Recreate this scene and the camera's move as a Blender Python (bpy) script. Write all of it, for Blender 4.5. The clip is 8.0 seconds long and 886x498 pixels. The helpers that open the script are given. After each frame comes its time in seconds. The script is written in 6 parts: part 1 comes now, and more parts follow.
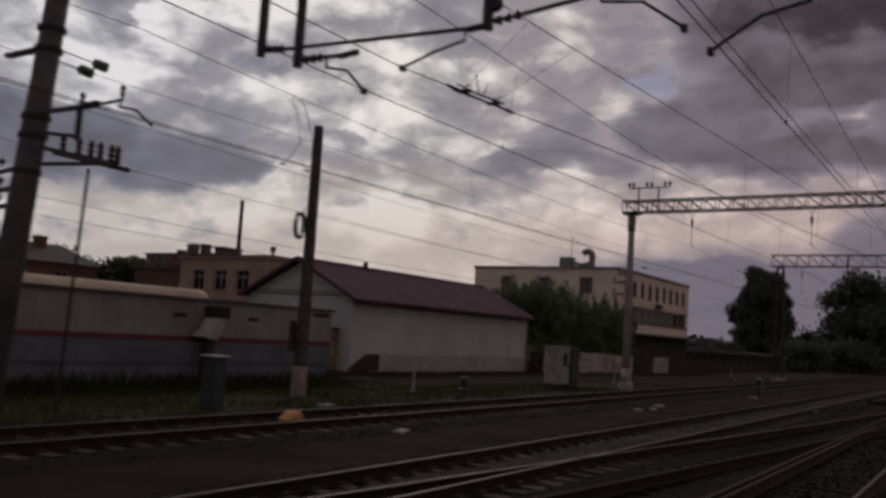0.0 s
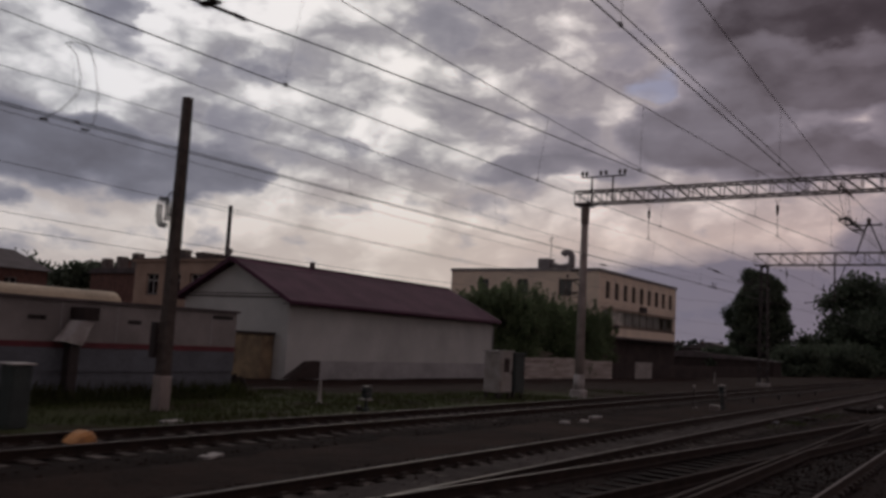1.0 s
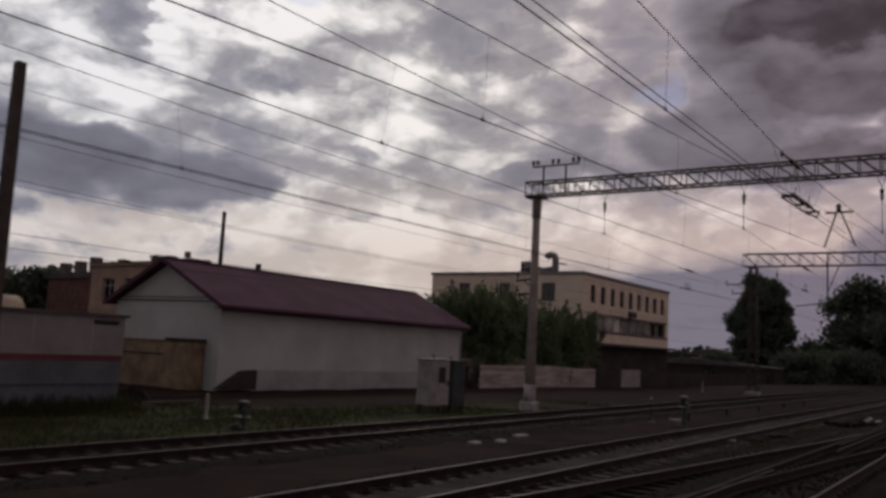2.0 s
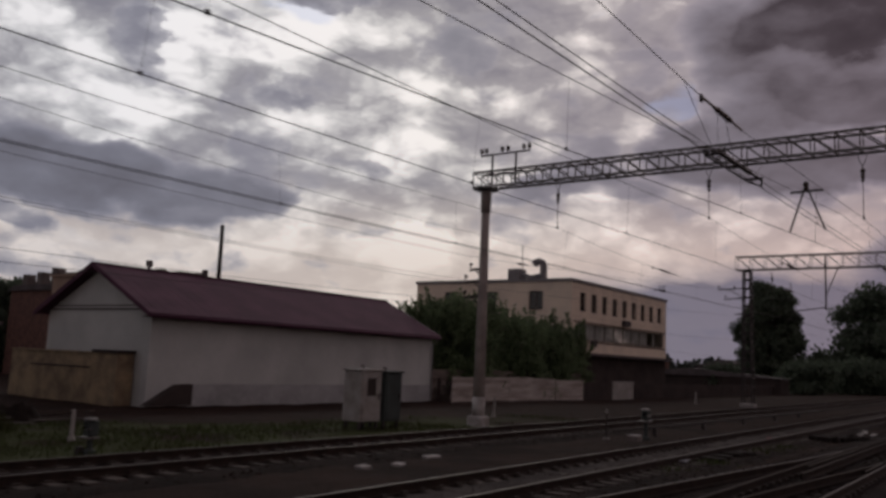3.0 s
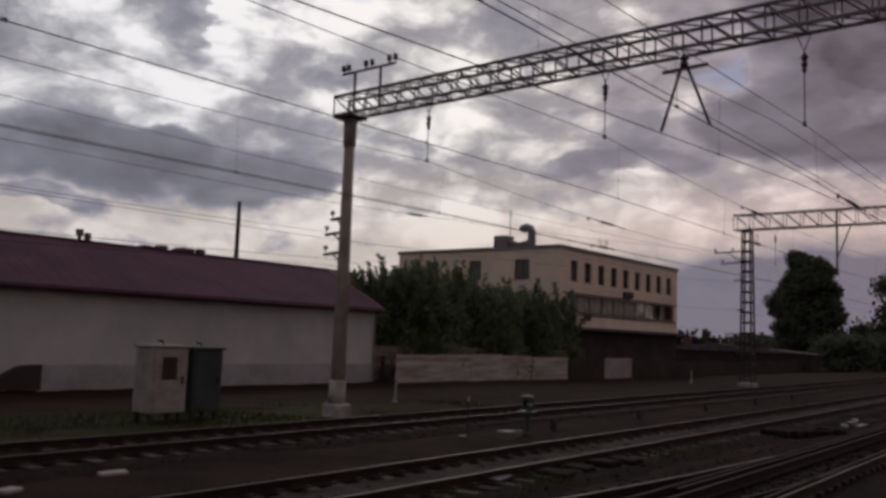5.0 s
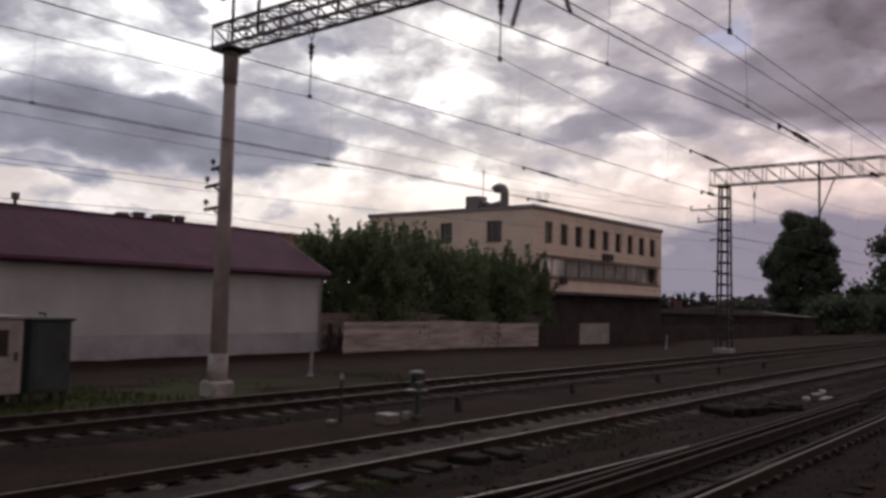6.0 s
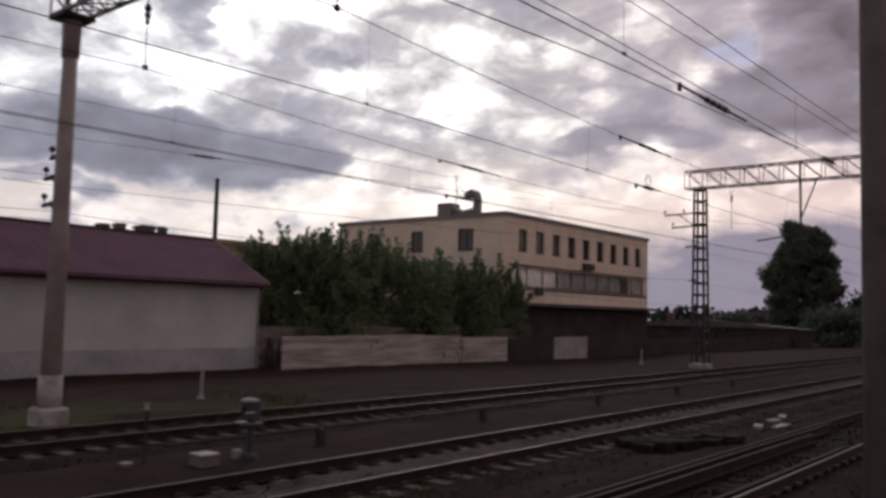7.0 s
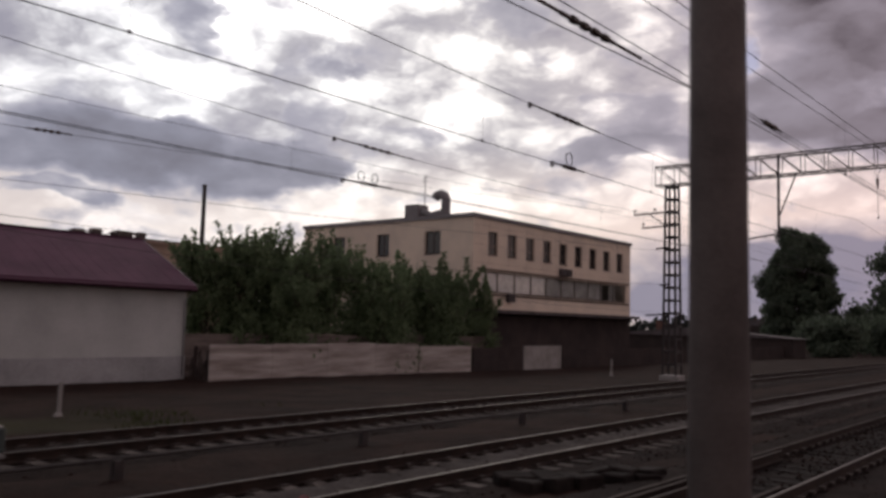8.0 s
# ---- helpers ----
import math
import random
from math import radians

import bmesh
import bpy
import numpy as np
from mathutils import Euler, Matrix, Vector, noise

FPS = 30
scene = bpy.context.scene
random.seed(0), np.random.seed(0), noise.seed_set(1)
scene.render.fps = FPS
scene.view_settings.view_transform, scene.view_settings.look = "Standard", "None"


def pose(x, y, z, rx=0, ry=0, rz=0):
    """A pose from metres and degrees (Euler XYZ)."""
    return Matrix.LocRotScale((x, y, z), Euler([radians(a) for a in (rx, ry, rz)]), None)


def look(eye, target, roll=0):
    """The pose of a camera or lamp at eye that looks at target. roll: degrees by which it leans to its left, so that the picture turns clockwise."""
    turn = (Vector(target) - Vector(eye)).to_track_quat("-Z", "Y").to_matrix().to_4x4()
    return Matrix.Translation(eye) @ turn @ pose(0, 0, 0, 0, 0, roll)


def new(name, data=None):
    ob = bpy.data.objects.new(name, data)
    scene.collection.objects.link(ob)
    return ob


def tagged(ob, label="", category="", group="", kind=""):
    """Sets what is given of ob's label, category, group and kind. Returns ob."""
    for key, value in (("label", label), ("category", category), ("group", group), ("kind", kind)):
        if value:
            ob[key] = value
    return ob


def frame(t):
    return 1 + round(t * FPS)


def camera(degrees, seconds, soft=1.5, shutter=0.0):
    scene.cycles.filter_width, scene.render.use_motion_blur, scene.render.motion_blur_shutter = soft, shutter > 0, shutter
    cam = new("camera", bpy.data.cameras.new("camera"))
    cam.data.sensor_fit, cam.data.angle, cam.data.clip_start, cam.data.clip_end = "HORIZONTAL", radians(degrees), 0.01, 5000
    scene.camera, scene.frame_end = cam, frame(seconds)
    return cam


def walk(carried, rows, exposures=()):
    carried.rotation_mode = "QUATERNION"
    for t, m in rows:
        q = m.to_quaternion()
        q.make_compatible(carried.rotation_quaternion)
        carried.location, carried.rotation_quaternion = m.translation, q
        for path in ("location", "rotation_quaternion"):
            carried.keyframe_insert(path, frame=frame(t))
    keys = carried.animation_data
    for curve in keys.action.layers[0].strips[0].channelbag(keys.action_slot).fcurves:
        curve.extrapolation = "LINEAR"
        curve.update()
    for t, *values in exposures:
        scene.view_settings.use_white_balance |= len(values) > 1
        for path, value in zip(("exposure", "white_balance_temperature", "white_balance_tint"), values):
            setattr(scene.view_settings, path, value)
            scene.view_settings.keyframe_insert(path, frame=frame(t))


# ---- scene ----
cam = camera(56.0, 8.0, soft=3.2, shutter=0.4)
PATH = [
    (0, (-5.785, 4.895, 2.459), (-6.893, 6.548, 2.662), 3.6),
    (0.5, (-5.506, 7.618, 2.589), (-6.613, 9.272, 2.783), 3.4),
    (1, (-5.091, 9.908, 2.525), (-6.207, 11.553, 2.743), 3.2),
    (1.2, (-4.952, 10.878, 2.617), (-6.075, 12.518, 2.836), 3.3),
    (2.3, (-4.495, 16.35, 2.677), (-5.634, 17.976, 2.921), 2.7),
    (2.5, (-4.448, 17.304, 2.672), (-5.586, 18.929, 2.926), 2.3),
    (3, (-4.229, 19.541, 2.607), (-5.386, 21.151, 2.873), 2.5),
    (3.5, (-3.999, 21.892, 2.673), (-5.202, 23.472, 2.911), 3.5),
    (4, (-3.998, 24.325, 2.696), (-5.226, 25.888, 2.919), 3.4),
    (4.2, (-3.807, 25.297, 2.691), (-5.037, 26.857, 2.914), 3.2),
    (5.3, (-3.485, 30.345, 2.727), (-4.735, 31.896, 2.912), 1.7),
    (5.5, (-3.496, 31.229, 2.757), (-4.736, 32.79, 2.913), 1.8),
    (6, (-3.457, 33.553, 2.784), (-4.711, 35.106, 2.912), 1.5),
    (6.5, (-3.448, 35.904, 2.8), (-4.714, 37.444, 2.955), 1.2),
    (7, (-3.334, 38.164, 2.832), (-4.6, 39.705, 2.99), 1.4),
    (7.5, (-3.501, 40.501, 2.773), (-4.763, 42.043, 2.942), 1.5),
    (8, (-3.504, 42.663, 2.77), (-4.773, 44.199, 2.95), 1.5),
]

EXPOSURES = [(0.0, -0.67), (1.0, -0.55), (2.5, -0.48), (4.0, -0.52), (5.5, -0.2), (6.0, 0.12), (6.5, 0.17), (8.0, 0.18)]
walk(cam, [(t, look(eye, target, roll)) for t, eye, target, roll in PATH], EXPOSURES)

# ---- world and sun ----
SUN_DIR = Vector((-0.50, 0.70, 0.50)).normalized()


def node(tree, kind, **values):
    n = tree.nodes.new(kind)
    for key, value in values.items():
        if key == "op":
            n.operation = value
        elif key == "blend":
            n.blend_type, n.data_type = value, "RGBA"
        else:
            n.inputs[int(key[1:])].default_value = value
    return n


def ramp(tree, source, stops):
    n = tree.nodes.new("ShaderNodeValToRGB")
    n.color_ramp.elements[0].position, n.color_ramp.elements[0].color = stops[0][0], (*stops[0][1], 1)
    n.color_ramp.elements[1].position, n.color_ramp.elements[1].color = stops[-1][0], (*stops[-1][1], 1)
    for place, colour in stops[1:-1]:
        e = n.color_ramp.elements.new(place)
        e.color = (*colour, 1)
    tree.links.new(source, n.inputs[0])
    return n


def make_world():
    world = bpy.data.worlds.new("sky")
    world.use_nodes = True
    scene.world = world
    tree = world.node_tree
    tree.nodes.clear()
    link = tree.links.new
    coord = tree.nodes.new("ShaderNodeTexCoord")
    d = tree.nodes.new("ShaderNodeVectorMath")
    d.operation = "NORMALIZE"
    link(coord.outputs["Generated"], d.inputs[0])
    sep = tree.nodes.new("ShaderNodeSeparateXYZ")
    link(d.outputs[0], sep.inputs[0])
    # clouds are wider than high
    squat = node(tree, "ShaderNodeVectorMath", op="MULTIPLY", _1=(1.0, 1.0, 1.9))
    link(d.outputs[0], squat.inputs[0])
    # bearing (from +y to the left) and height of the direction, in degrees
    minus = node(tree, "ShaderNodeMath", op="MULTIPLY", _1=-1.0)
    link(sep.outputs[0], minus.inputs[0])
    turn = node(tree, "ShaderNodeMath", op="ARCTAN2")
    link(minus.outputs[0], turn.inputs[0])
    link(sep.outputs[1], turn.inputs[1])
    bearing = node(tree, "ShaderNodeMath", op="MULTIPLY", _1=180 / math.pi)
    link(turn.outputs[0], bearing.inputs[0])
    arc = node(tree, "ShaderNodeMath", op="ARCSINE")
    link(sep.outputs[2], arc.inputs[0])
    rise = node(tree, "ShaderNodeMath", op="MULTIPLY", _1=180 / math.pi)
    link(arc.outputs[0], rise.inputs[0])

    def plus(x, y, factor=1.0):
        n = node(tree, "ShaderNodeMath", op="MULTIPLY_ADD", _1=factor)
        link(x, n.inputs[0])
        link(y, n.inputs[2])
        return n.outputs[0]

    def noise_at(scale, detail, rough, move, source=None):
        shift = node(tree, "ShaderNodeVectorMath", op="ADD", _1=move)
        link(source or squat.outputs[0], shift.inputs[0])
        n = tree.nodes.new("ShaderNodeTexNoise")
        n.inputs["Scale"].default_value, n.inputs["Detail"].default_value = scale, detail
        n.inputs["Roughness"].default_value = rough
        link(shift.outputs[0], n.inputs["Vector"])
        return n

    def centred(source):
        n = node(tree, "ShaderNodeMath", op="SUBTRACT", _1=0.5)
        link(source, n.inputs[0])
        return n.outputs[0]

    # turbulence that frays the outlines of the masses
    coarse = noise_at(9.0, 5.0, 0.50, (3.1, 1.7, 0.4))
    rgb = tree.nodes.new("ShaderNodeSeparateColor")
    link(coarse.outputs["Color"], rgb.inputs[0])
    bearing_bent = plus(centred(rgb.outputs[0]), bearing.outputs[0], 11.0)
    rise_bent = plus(centred(rgb.outputs[1]), rise.outputs[0], 5.5)

    def masses(rows, total, blend=0.0):
        """Adds up round masses; with a blend, each takes over where it is the thickest."""
        for az, el, wa, we, gain in rows:
            squares = []
            for source, mid, wide in ((bearing_bent, az, wa), (rise_bent, el, we)):
                off = node(tree, "ShaderNodeMath", op="SUBTRACT", _1=mid)
                link(source, off.inputs[0])
                part_ = node(tree, "ShaderNodeMath", op="DIVIDE", _1=wide)
                link(off.outputs[0], part_.inputs[0])
                sq = node(tree, "ShaderNodeMath", op="MULTIPLY")
                link(part_.outputs[0], sq.inputs[0])
                link(part_.outputs[0], sq.inputs[1])
                squares.append(sq.outputs[0])
            fall = node(tree, "ShaderNodeMath", op="MULTIPLY", _1=-1.0)
            link(plus(squares[0], squares[1]), fall.inputs[0])
            peak = node(tree, "ShaderNodeMath", op="EXPONENT")
            link(fall.outputs[0], peak.inputs[0])
            bell = node(tree, "ShaderNodeMath", op="MULTIPLY", _1=1.8)
            bell.use_clamp = True
            link(peak.outputs[0], bell.inputs[0])
            if blend and gain > 0:
                size = node(tree, "ShaderNodeMath", op="MULTIPLY", _1=gain)
                link(bell.outputs[0], size.inputs[0])
                most = node(tree, "ShaderNodeMath", op="SMOOTH_MAX", _2=blend)
                link(total, most.inputs[0])
                link(size.outputs[0], most.inputs[1])
                total = most.outputs[0]
            else:
                total = plus(bell.outputs[0], total, gain)
        return total

    # billows: rounded heads inside the bright clouds
    frayed = node(tree, "ShaderNodeVectorMath", op="MULTIPLY_ADD", _1=(0.10, 0.10, 0.10))
    link(coarse.outputs["Color"], frayed.inputs[0])
    link(squat.outputs[0], frayed.inputs[2])
    cells = tree.nodes.new("ShaderNodeTexVoronoi")
    cells.feature, cells.normalize = "SMOOTH_F1", True
    cells.inputs["Scale"].default_value, cells.inputs["Detail"].default_value = 10.0, 4.0
    cells.inputs["Roughness"].default_value, cells.inputs["Smoothness"].default_value = 0.55, 0.5
    link(frayed.outputs[0], cells.inputs["Vector"])
    wisps = centred(noise_at(6.0, 6.0, 0.5, (7.2, 0.3, 2.4)).outputs["Fac"])
    high = node(tree, "ShaderNodeMath", op="MULTIPLY_ADD", _1=-BILLOW, _2=0.40 + 0.3 * BILLOW)
    link(cells.outputs["Distance"], high.inputs[0])
    bright = masses(CLOUD_HEADS, plus(wisps, high.outputs[0], 0.6))
    heads = ramp(tree, bright, HEAD_RAMP)
    # grey clouds with flat bases in front of them
    rough_edge = noise_at(17.0, 4.0, 0.5, (1.4, 5.1, 0.9))
    thin = node(tree, "ShaderNodeMath", op="SUBTRACT", _1=0.13)
    link(masses(CLOUD_BASES, node(tree, "ShaderNodeValue").outputs[0], 0.40), thin.inputs[0])
    grey = thin.outputs[0]
    grey = plus(centred(coarse.outputs["Fac"]), grey, 0.95)
    grey = plus(wisps, grey, 0.45)
    grey = plus(centred(rough_edge.outputs["Fac"]), grey, 0.62)
    grey = plus(high.outputs[0], grey, -0.12)
    depth = node(tree, "ShaderNodeMapRange", _1=0.0, _2=2.0, _3=0.0, _4=1.0)
    link(grey, depth.inputs[0])
    bases = ramp(tree, depth.outputs[0], BASE_RAMP)
    cover = ramp(tree, depth.outputs[0], [(0.075, (0, 0, 0)), (0.125, (0.65, 0.65, 0.65)), (0.20, (1, 1, 1))])
    # blue sky in the gaps
    sky = tree.nodes.new("ShaderNodeTexSky")
    sky.sky_type, sky.sun_disc = "NISHITA", False
    sky.sun_elevation = math.asin(SUN_DIR.z)
    sky.sun_rotation = math.atan2(SUN_DIR.x, SUN_DIR.y)
    dim = node(tree, "ShaderNodeVectorMath", op="MULTIPLY", _1=(0.045, 0.056, 0.080))
    link(sky.outputs[0], dim.inputs[0])
    open_sky = masses(CLOUD_GAPS, plus(centred(noise_at(8.0, 6.0, 0.55, (0.6, 2.2, 8.1)).outputs["Fac"]), node(tree, "ShaderNodeValue").outputs[0], 1.6))
    mask = ramp(tree, open_sky, [(0.28, (0, 0, 0)), (0.70, (0.38, 0.38, 0.38))])
    gaps = node(tree, "ShaderNodeMix", blend="MIX")
    link(mask.outputs[0], gaps.inputs[0])
    link(heads.outputs[0], gaps.inputs[6])
    link(dim.outputs[0], gaps.inputs[7])
    # warm haze behind the grey clouds, towards the horizon
    low = ramp(tree, sep.outputs[2], [(0.0, (0.8, 0.8, 0.8)), (0.12, (0.62, 0.62, 0.62)), (0.21, (0.0, 0.0, 0.0))])
    hazed = node(tree, "ShaderNodeMix", blend="MIX")
    hazed.inputs[7].default_value = (*HAZE, 1)
    link(low.outputs[0], hazed.inputs[0])
    link(gaps.outputs[2], hazed.inputs[6])
    both = node(tree, "ShaderNodeMix", blend="MIX")
    link(cover.outputs[0], both.inputs[0])
    link(hazed.outputs[2], both.inputs[6])
    link(bases.outputs[0], both.inputs[7])
    # the blue-grey bank of rain low over the far end of the line
    bank = masses(RAIN_BANK, node(tree, "ShaderNodeValue").outputs[0])
    veil = ramp(tree, bank, [(0.10, (0, 0, 0)), (0.85, (0.92, 0.92, 0.92))])
    rain = node(tree, "ShaderNodeMix", blend="MIX")
    rain.inputs[7].default_value = (0.215, 0.225, 0.305, 1)
    link(veil.outputs[0], rain.inputs[0])
    link(both.outputs[2], rain.inputs[6])
    # brighter round the hidden sun
    dot = node(tree, "ShaderNodeVectorMath", op="DOT_PRODUCT", _1=SUN_DIR)
    link(d.outputs[0], dot.inputs[0])
    glow = node(tree, "ShaderNodeMapRange", _1=-1.0, _2=1.0, _3=0.0, _4=1.0)
    link(dot.outputs["Value"], glow.inputs[0])
    light = ramp(tree, glow.outputs[0], GLOW_RAMP)
    # cooler left; rosy train-window tint added towards the far end of the line
    across = node(tree, "ShaderNodeMapRange", _1=8.0, _2=58.0, _3=0.0, _4=1.0)
    link(bearing.outputs[0], across.inputs[0])
    tint = ramp(tree, across.outputs[0], [(0.0, (1.13, 0.985, 0.985)), (0.55, (1.01, 1.0, 0.99)), (1.0, (0.965, 0.995, 1.035))])
    toned = node(tree, "ShaderNodeMix", blend="MULTIPLY")
    toned.inputs[0].default_value = 1.0
    link(light.outputs[0], toned.inputs[6])
    link(tint.outputs[0], toned.inputs[7])
    lit = node(tree, "ShaderNodeMix", blend="MULTIPLY")
    lit.inputs[0].default_value = 1.0
    link(rain.outputs[2], lit.inputs[6])
    link(toned.outputs[2], lit.inputs[7])
    back = tree.nodes.new("ShaderNodeBackground")
    back.inputs[1].default_value = SKY_STRENGTH
    link(lit.outputs[2], back.inputs[0])
    out = tree.nodes.new("ShaderNodeOutputWorld")
    link(back.outputs[0], out.inputs[0])


# clouds: bearing, height, widths in degrees, and how bright or thick they are
BILLOW = 3.4
CLOUD_HEADS = [
    (54, 19, 3.2, 3.2, 0.38), (49, 21.5, 3.0, 2.5, 0.44), (58, 15.5, 2.8, 1.4, 0.34), (64, 18, 4.5, 3.6, 0.24), (42, 18, 3.6, 2.7, 0.26),
    (40, 14.5, 4, 2.3, 0.22), (33, 18, 2.3, 1.1, 0.34), (28, 22.5, 3.6, 2.3, 0.14), (38, 8, 9, 1.7, 0.38), (26, 8.6, 7, 1.3, 0.26), (56, 6.3, 7, 1.4, 0.22),
    (8, 15.0, 3.6, 0.6, 0.16), (24, 15, 3.6, 1.8, 0.08), (45, 22, 1.8, 1.4, 0.22), (24, 18, 8, 4.5, -0.12),
]
# masses near bearing 10 thickened to carry the train window's corner darkening too
CLOUD_BASES = [
    (61, 11, 9, 2.2, 0.80), (52, 10.5, 6, 2.0, 0.72), (48, 15.3, 2.5, 3.0, 0.50), (57, 20, 2.0, 2.0, 0.50), (66, 7.6, 4.5, 0.9, 0.50),
    (35, 21.9, 4.6, 1.9, 0.50), (44, 24, 3.6, 1.1, 0.60), (27, 11.8, 6.5, 1.15, 0.58), (27, 14.2, 4.6, 1.5, 0.50), (16.5, 14.6, 5, 2.1, 0.98),
    (9, 21.9, 8.0, 2.6, 1.45), (10, 19.6, 7.8, 2.2, 1.08), (9, 17.3, 7.4, 2.0, 1.16), (9.5, 13.2, 5.5, 1.5, 1.10), (1, 16, 5, 7.3, 1.15), (4, 7, 5.4, 3, 0.60),
    (22, 20, 3.6, 1.1, 0.45), (44, 11.8, 3.6, 1.1, 0.36), (20.3, 17.4, 2.2, 1.0, -0.4),
]
CLOUD_GAPS = [(20.3, 17.4, 2.4, 0.9, 0.62), (46, 23, 2.3, 1.1, 0.7), (57, 6.4, 2.7, 0.6, 0.5), (62, 7, 2.7, 0.7, 0.5), (42, 6.0, 2.7, 0.5, 0.35)]
RAIN_BANK = [(18, 2.6, 9, 3.0, 1.0), (8, 3.0, 9, 3.2, 0.6)]
HEAD_RAMP = [(0.1, (0.34, 0.33, 0.38)), (0.45, (0.48, 0.468, 0.50)), (0.72, (0.84, 0.83, 0.83)), (0.98, (1.25, 1.22, 1.20))]
BASE_RAMP = [(0.05, (0.62, 0.60, 0.63)), (0.15, (0.39, 0.385, 0.445)), (0.30, (0.265, 0.265, 0.314)), (0.46, (0.188, 0.182, 0.214)), (0.62, (0.085, 0.077, 0.092)), (0.82, (0.036, 0.031, 0.038))]
GLOW_RAMP = [(0.0, (0.60, 0.58, 0.59)), (0.6, (0.60, 0.57, 0.58)), (0.9, (0.91, 0.88, 0.88)), (1.0, (1.04, 1.01, 1.0))]
HAZE = (0.98, 0.85, 0.75)
SKY_STRENGTH = 1.0
make_world()

sun = new("sun", bpy.data.lights.new("sun", "SUN"))
sun.data.energy, sun.data.angle, sun.data.color = 0.5, radians(15), (1.0, 0.93, 0.86)
sun.matrix_world = look(SUN_DIR * 100, (0, 0, 0))


# ---- materials ----
def mat(name, colour, rough=0.85, metal=0.0, second=None, scale=1.5, fine=25.0, var=0.3, bump=0.15, size=0.02, vary=0.0, islands=0.0, spec=0.5, through_light=0.0, squash=None):
    """A surface with stains at the scale given and grain at the fine scale (per metre)."""
    m = bpy.data.materials.new(name)
    m.use_nodes = True
    tree = m.node_tree
    link = tree.links.new
    shader = tree.nodes["Principled BSDF"]
    shader.inputs["Roughness"].default_value, shader.inputs["Metallic"].default_value = rough, metal
    shader.inputs["Specular IOR Level"].default_value = spec
    place = tree.nodes.new("ShaderNodeNewGeometry")
    where = place.outputs["Position"]
    if squash:
        stretch = node(tree, "ShaderNodeVectorMath", op="MULTIPLY", _1=squash)
        link(where, stretch.inputs[0])
        where = stretch.outputs[0]
    stain, grain = tree.nodes.new("ShaderNodeTexNoise"), tree.nodes.new("ShaderNodeTexNoise")
    for n, sc, det in ((stain, scale, 6.0), (grain, fine, 4.0)):
        n.inputs["Scale"].default_value, n.inputs["Detail"].default_value = sc, det
        n.inputs["Roughness"].default_value = 0.6
        link(where, n.inputs["Vector"])
    second = second or tuple(c * (1 - var) for c in colour)
    first = ramp(tree, stain.outputs["Fac"], [(0.36, second), (0.62, colour)])
    speck = ramp(tree, grain.outputs["Fac"], [(0.3, (1 - var,) * 3), (0.7, (1.0,) * 3)])
    mul = node(tree, "ShaderNodeMix", blend="MULTIPLY")
    mul.inputs[0].default_value = 1.0
    link(first.outputs[0], mul.inputs[6])
    link(speck.outputs[0], mul.inputs[7])
    last = mul.outputs[2]
    if vary or islands:
        source = tree.nodes.new("ShaderNodeObjectInfo").outputs["Random"] if vary else place.outputs["Random Per Island"]
        amount = vary or islands
        tone = ramp(tree, source, [(0.0, (1 - amount,) * 3), (1.0, (1.0,) * 3)])
        more = node(tree, "ShaderNodeMix", blend="MULTIPLY")
        more.inputs[0].default_value = 1.0
        link(last, more.inputs[6])
        link(tone.outputs[0], more.inputs[7])
        last = more.outputs[2]
    link(last, shader.inputs["Base Color"])
    if through_light:
        thin = tree.nodes.new("ShaderNodeBsdfTranslucent")
        blend = tree.nodes.new("ShaderNodeMixShader")
        blend.inputs[0].default_value = through_light
        link(last, thin.inputs[0])
        link(shader.outputs[0], blend.inputs[1])
        link(thin.outputs[0], blend.inputs[2])
        link(blend.outputs[0], tree.nodes["Material Output"].inputs[0])
    if bump:
        b = tree.nodes.new("ShaderNodeBump")
        b.inputs["Strength"].default_value, b.inputs["Distance"].default_value = bump, size
        link(grain.outputs["Fac"], b.inputs["Height"])
        link(b.outputs[0], shader.inputs["Normal"])
    return m


M = {}
M["ballast"] = mat("ballast", (0.027, 0.018, 0.0155), 0.95, second=(0.014, 0.0095, 0.0085), scale=0.7, fine=14, var=0.55, bump=0.9, size=0.05, spec=0.06)
M["stone"] = mat("ballast_stone", (0.048, 0.033, 0.028), 0.9, second=(0.024, 0.016, 0.014), scale=0.8, fine=30, islands=0.55, spec=0.06)
M["crib"] = mat("crib_stone", (0.080, 0.068, 0.064), 0.95, second=(0.042, 0.034, 0.031), scale=1.1, fine=16, var=0.5, bump=0.9, size=0.04, spec=0.06)
M["rail_side"] = mat("rail_side", (0.036, 0.023, 0.018), 0.85, 0.1, second=(0.02, 0.0135, 0.011), scale=3, spec=0.2)
M["rail_top"] = mat("rail_top", (0.12, 0.103, 0.096), 0.5, 1.0, var=0.15, scale=1.2, bump=0.02)
# rail head with the train window's dark corner put into its colour
M["rail_shaded"] = mat("shaded_rail_head", (0.050, 0.034, 0.028), 0.75, 0.4, second=(0.03, 0.02, 0.017), scale=3, spec=0.2)
M["sleeper"] = mat("sleeper_concrete", (0.13, 0.112, 0.102), 0.9, second=(0.055, 0.043, 0.038), scale=2.2, vary=0.5, spec=0.06)
M["fastening"] = mat("fastening_steel", (0.06, 0.045, 0.038), 0.75, 0.4)
M["concrete"] = mat("concrete", (0.33, 0.31, 0.295), 0.9, second=(0.22, 0.205, 0.195), scale=1.1, fine=22, var=0.18, bump=0.2)
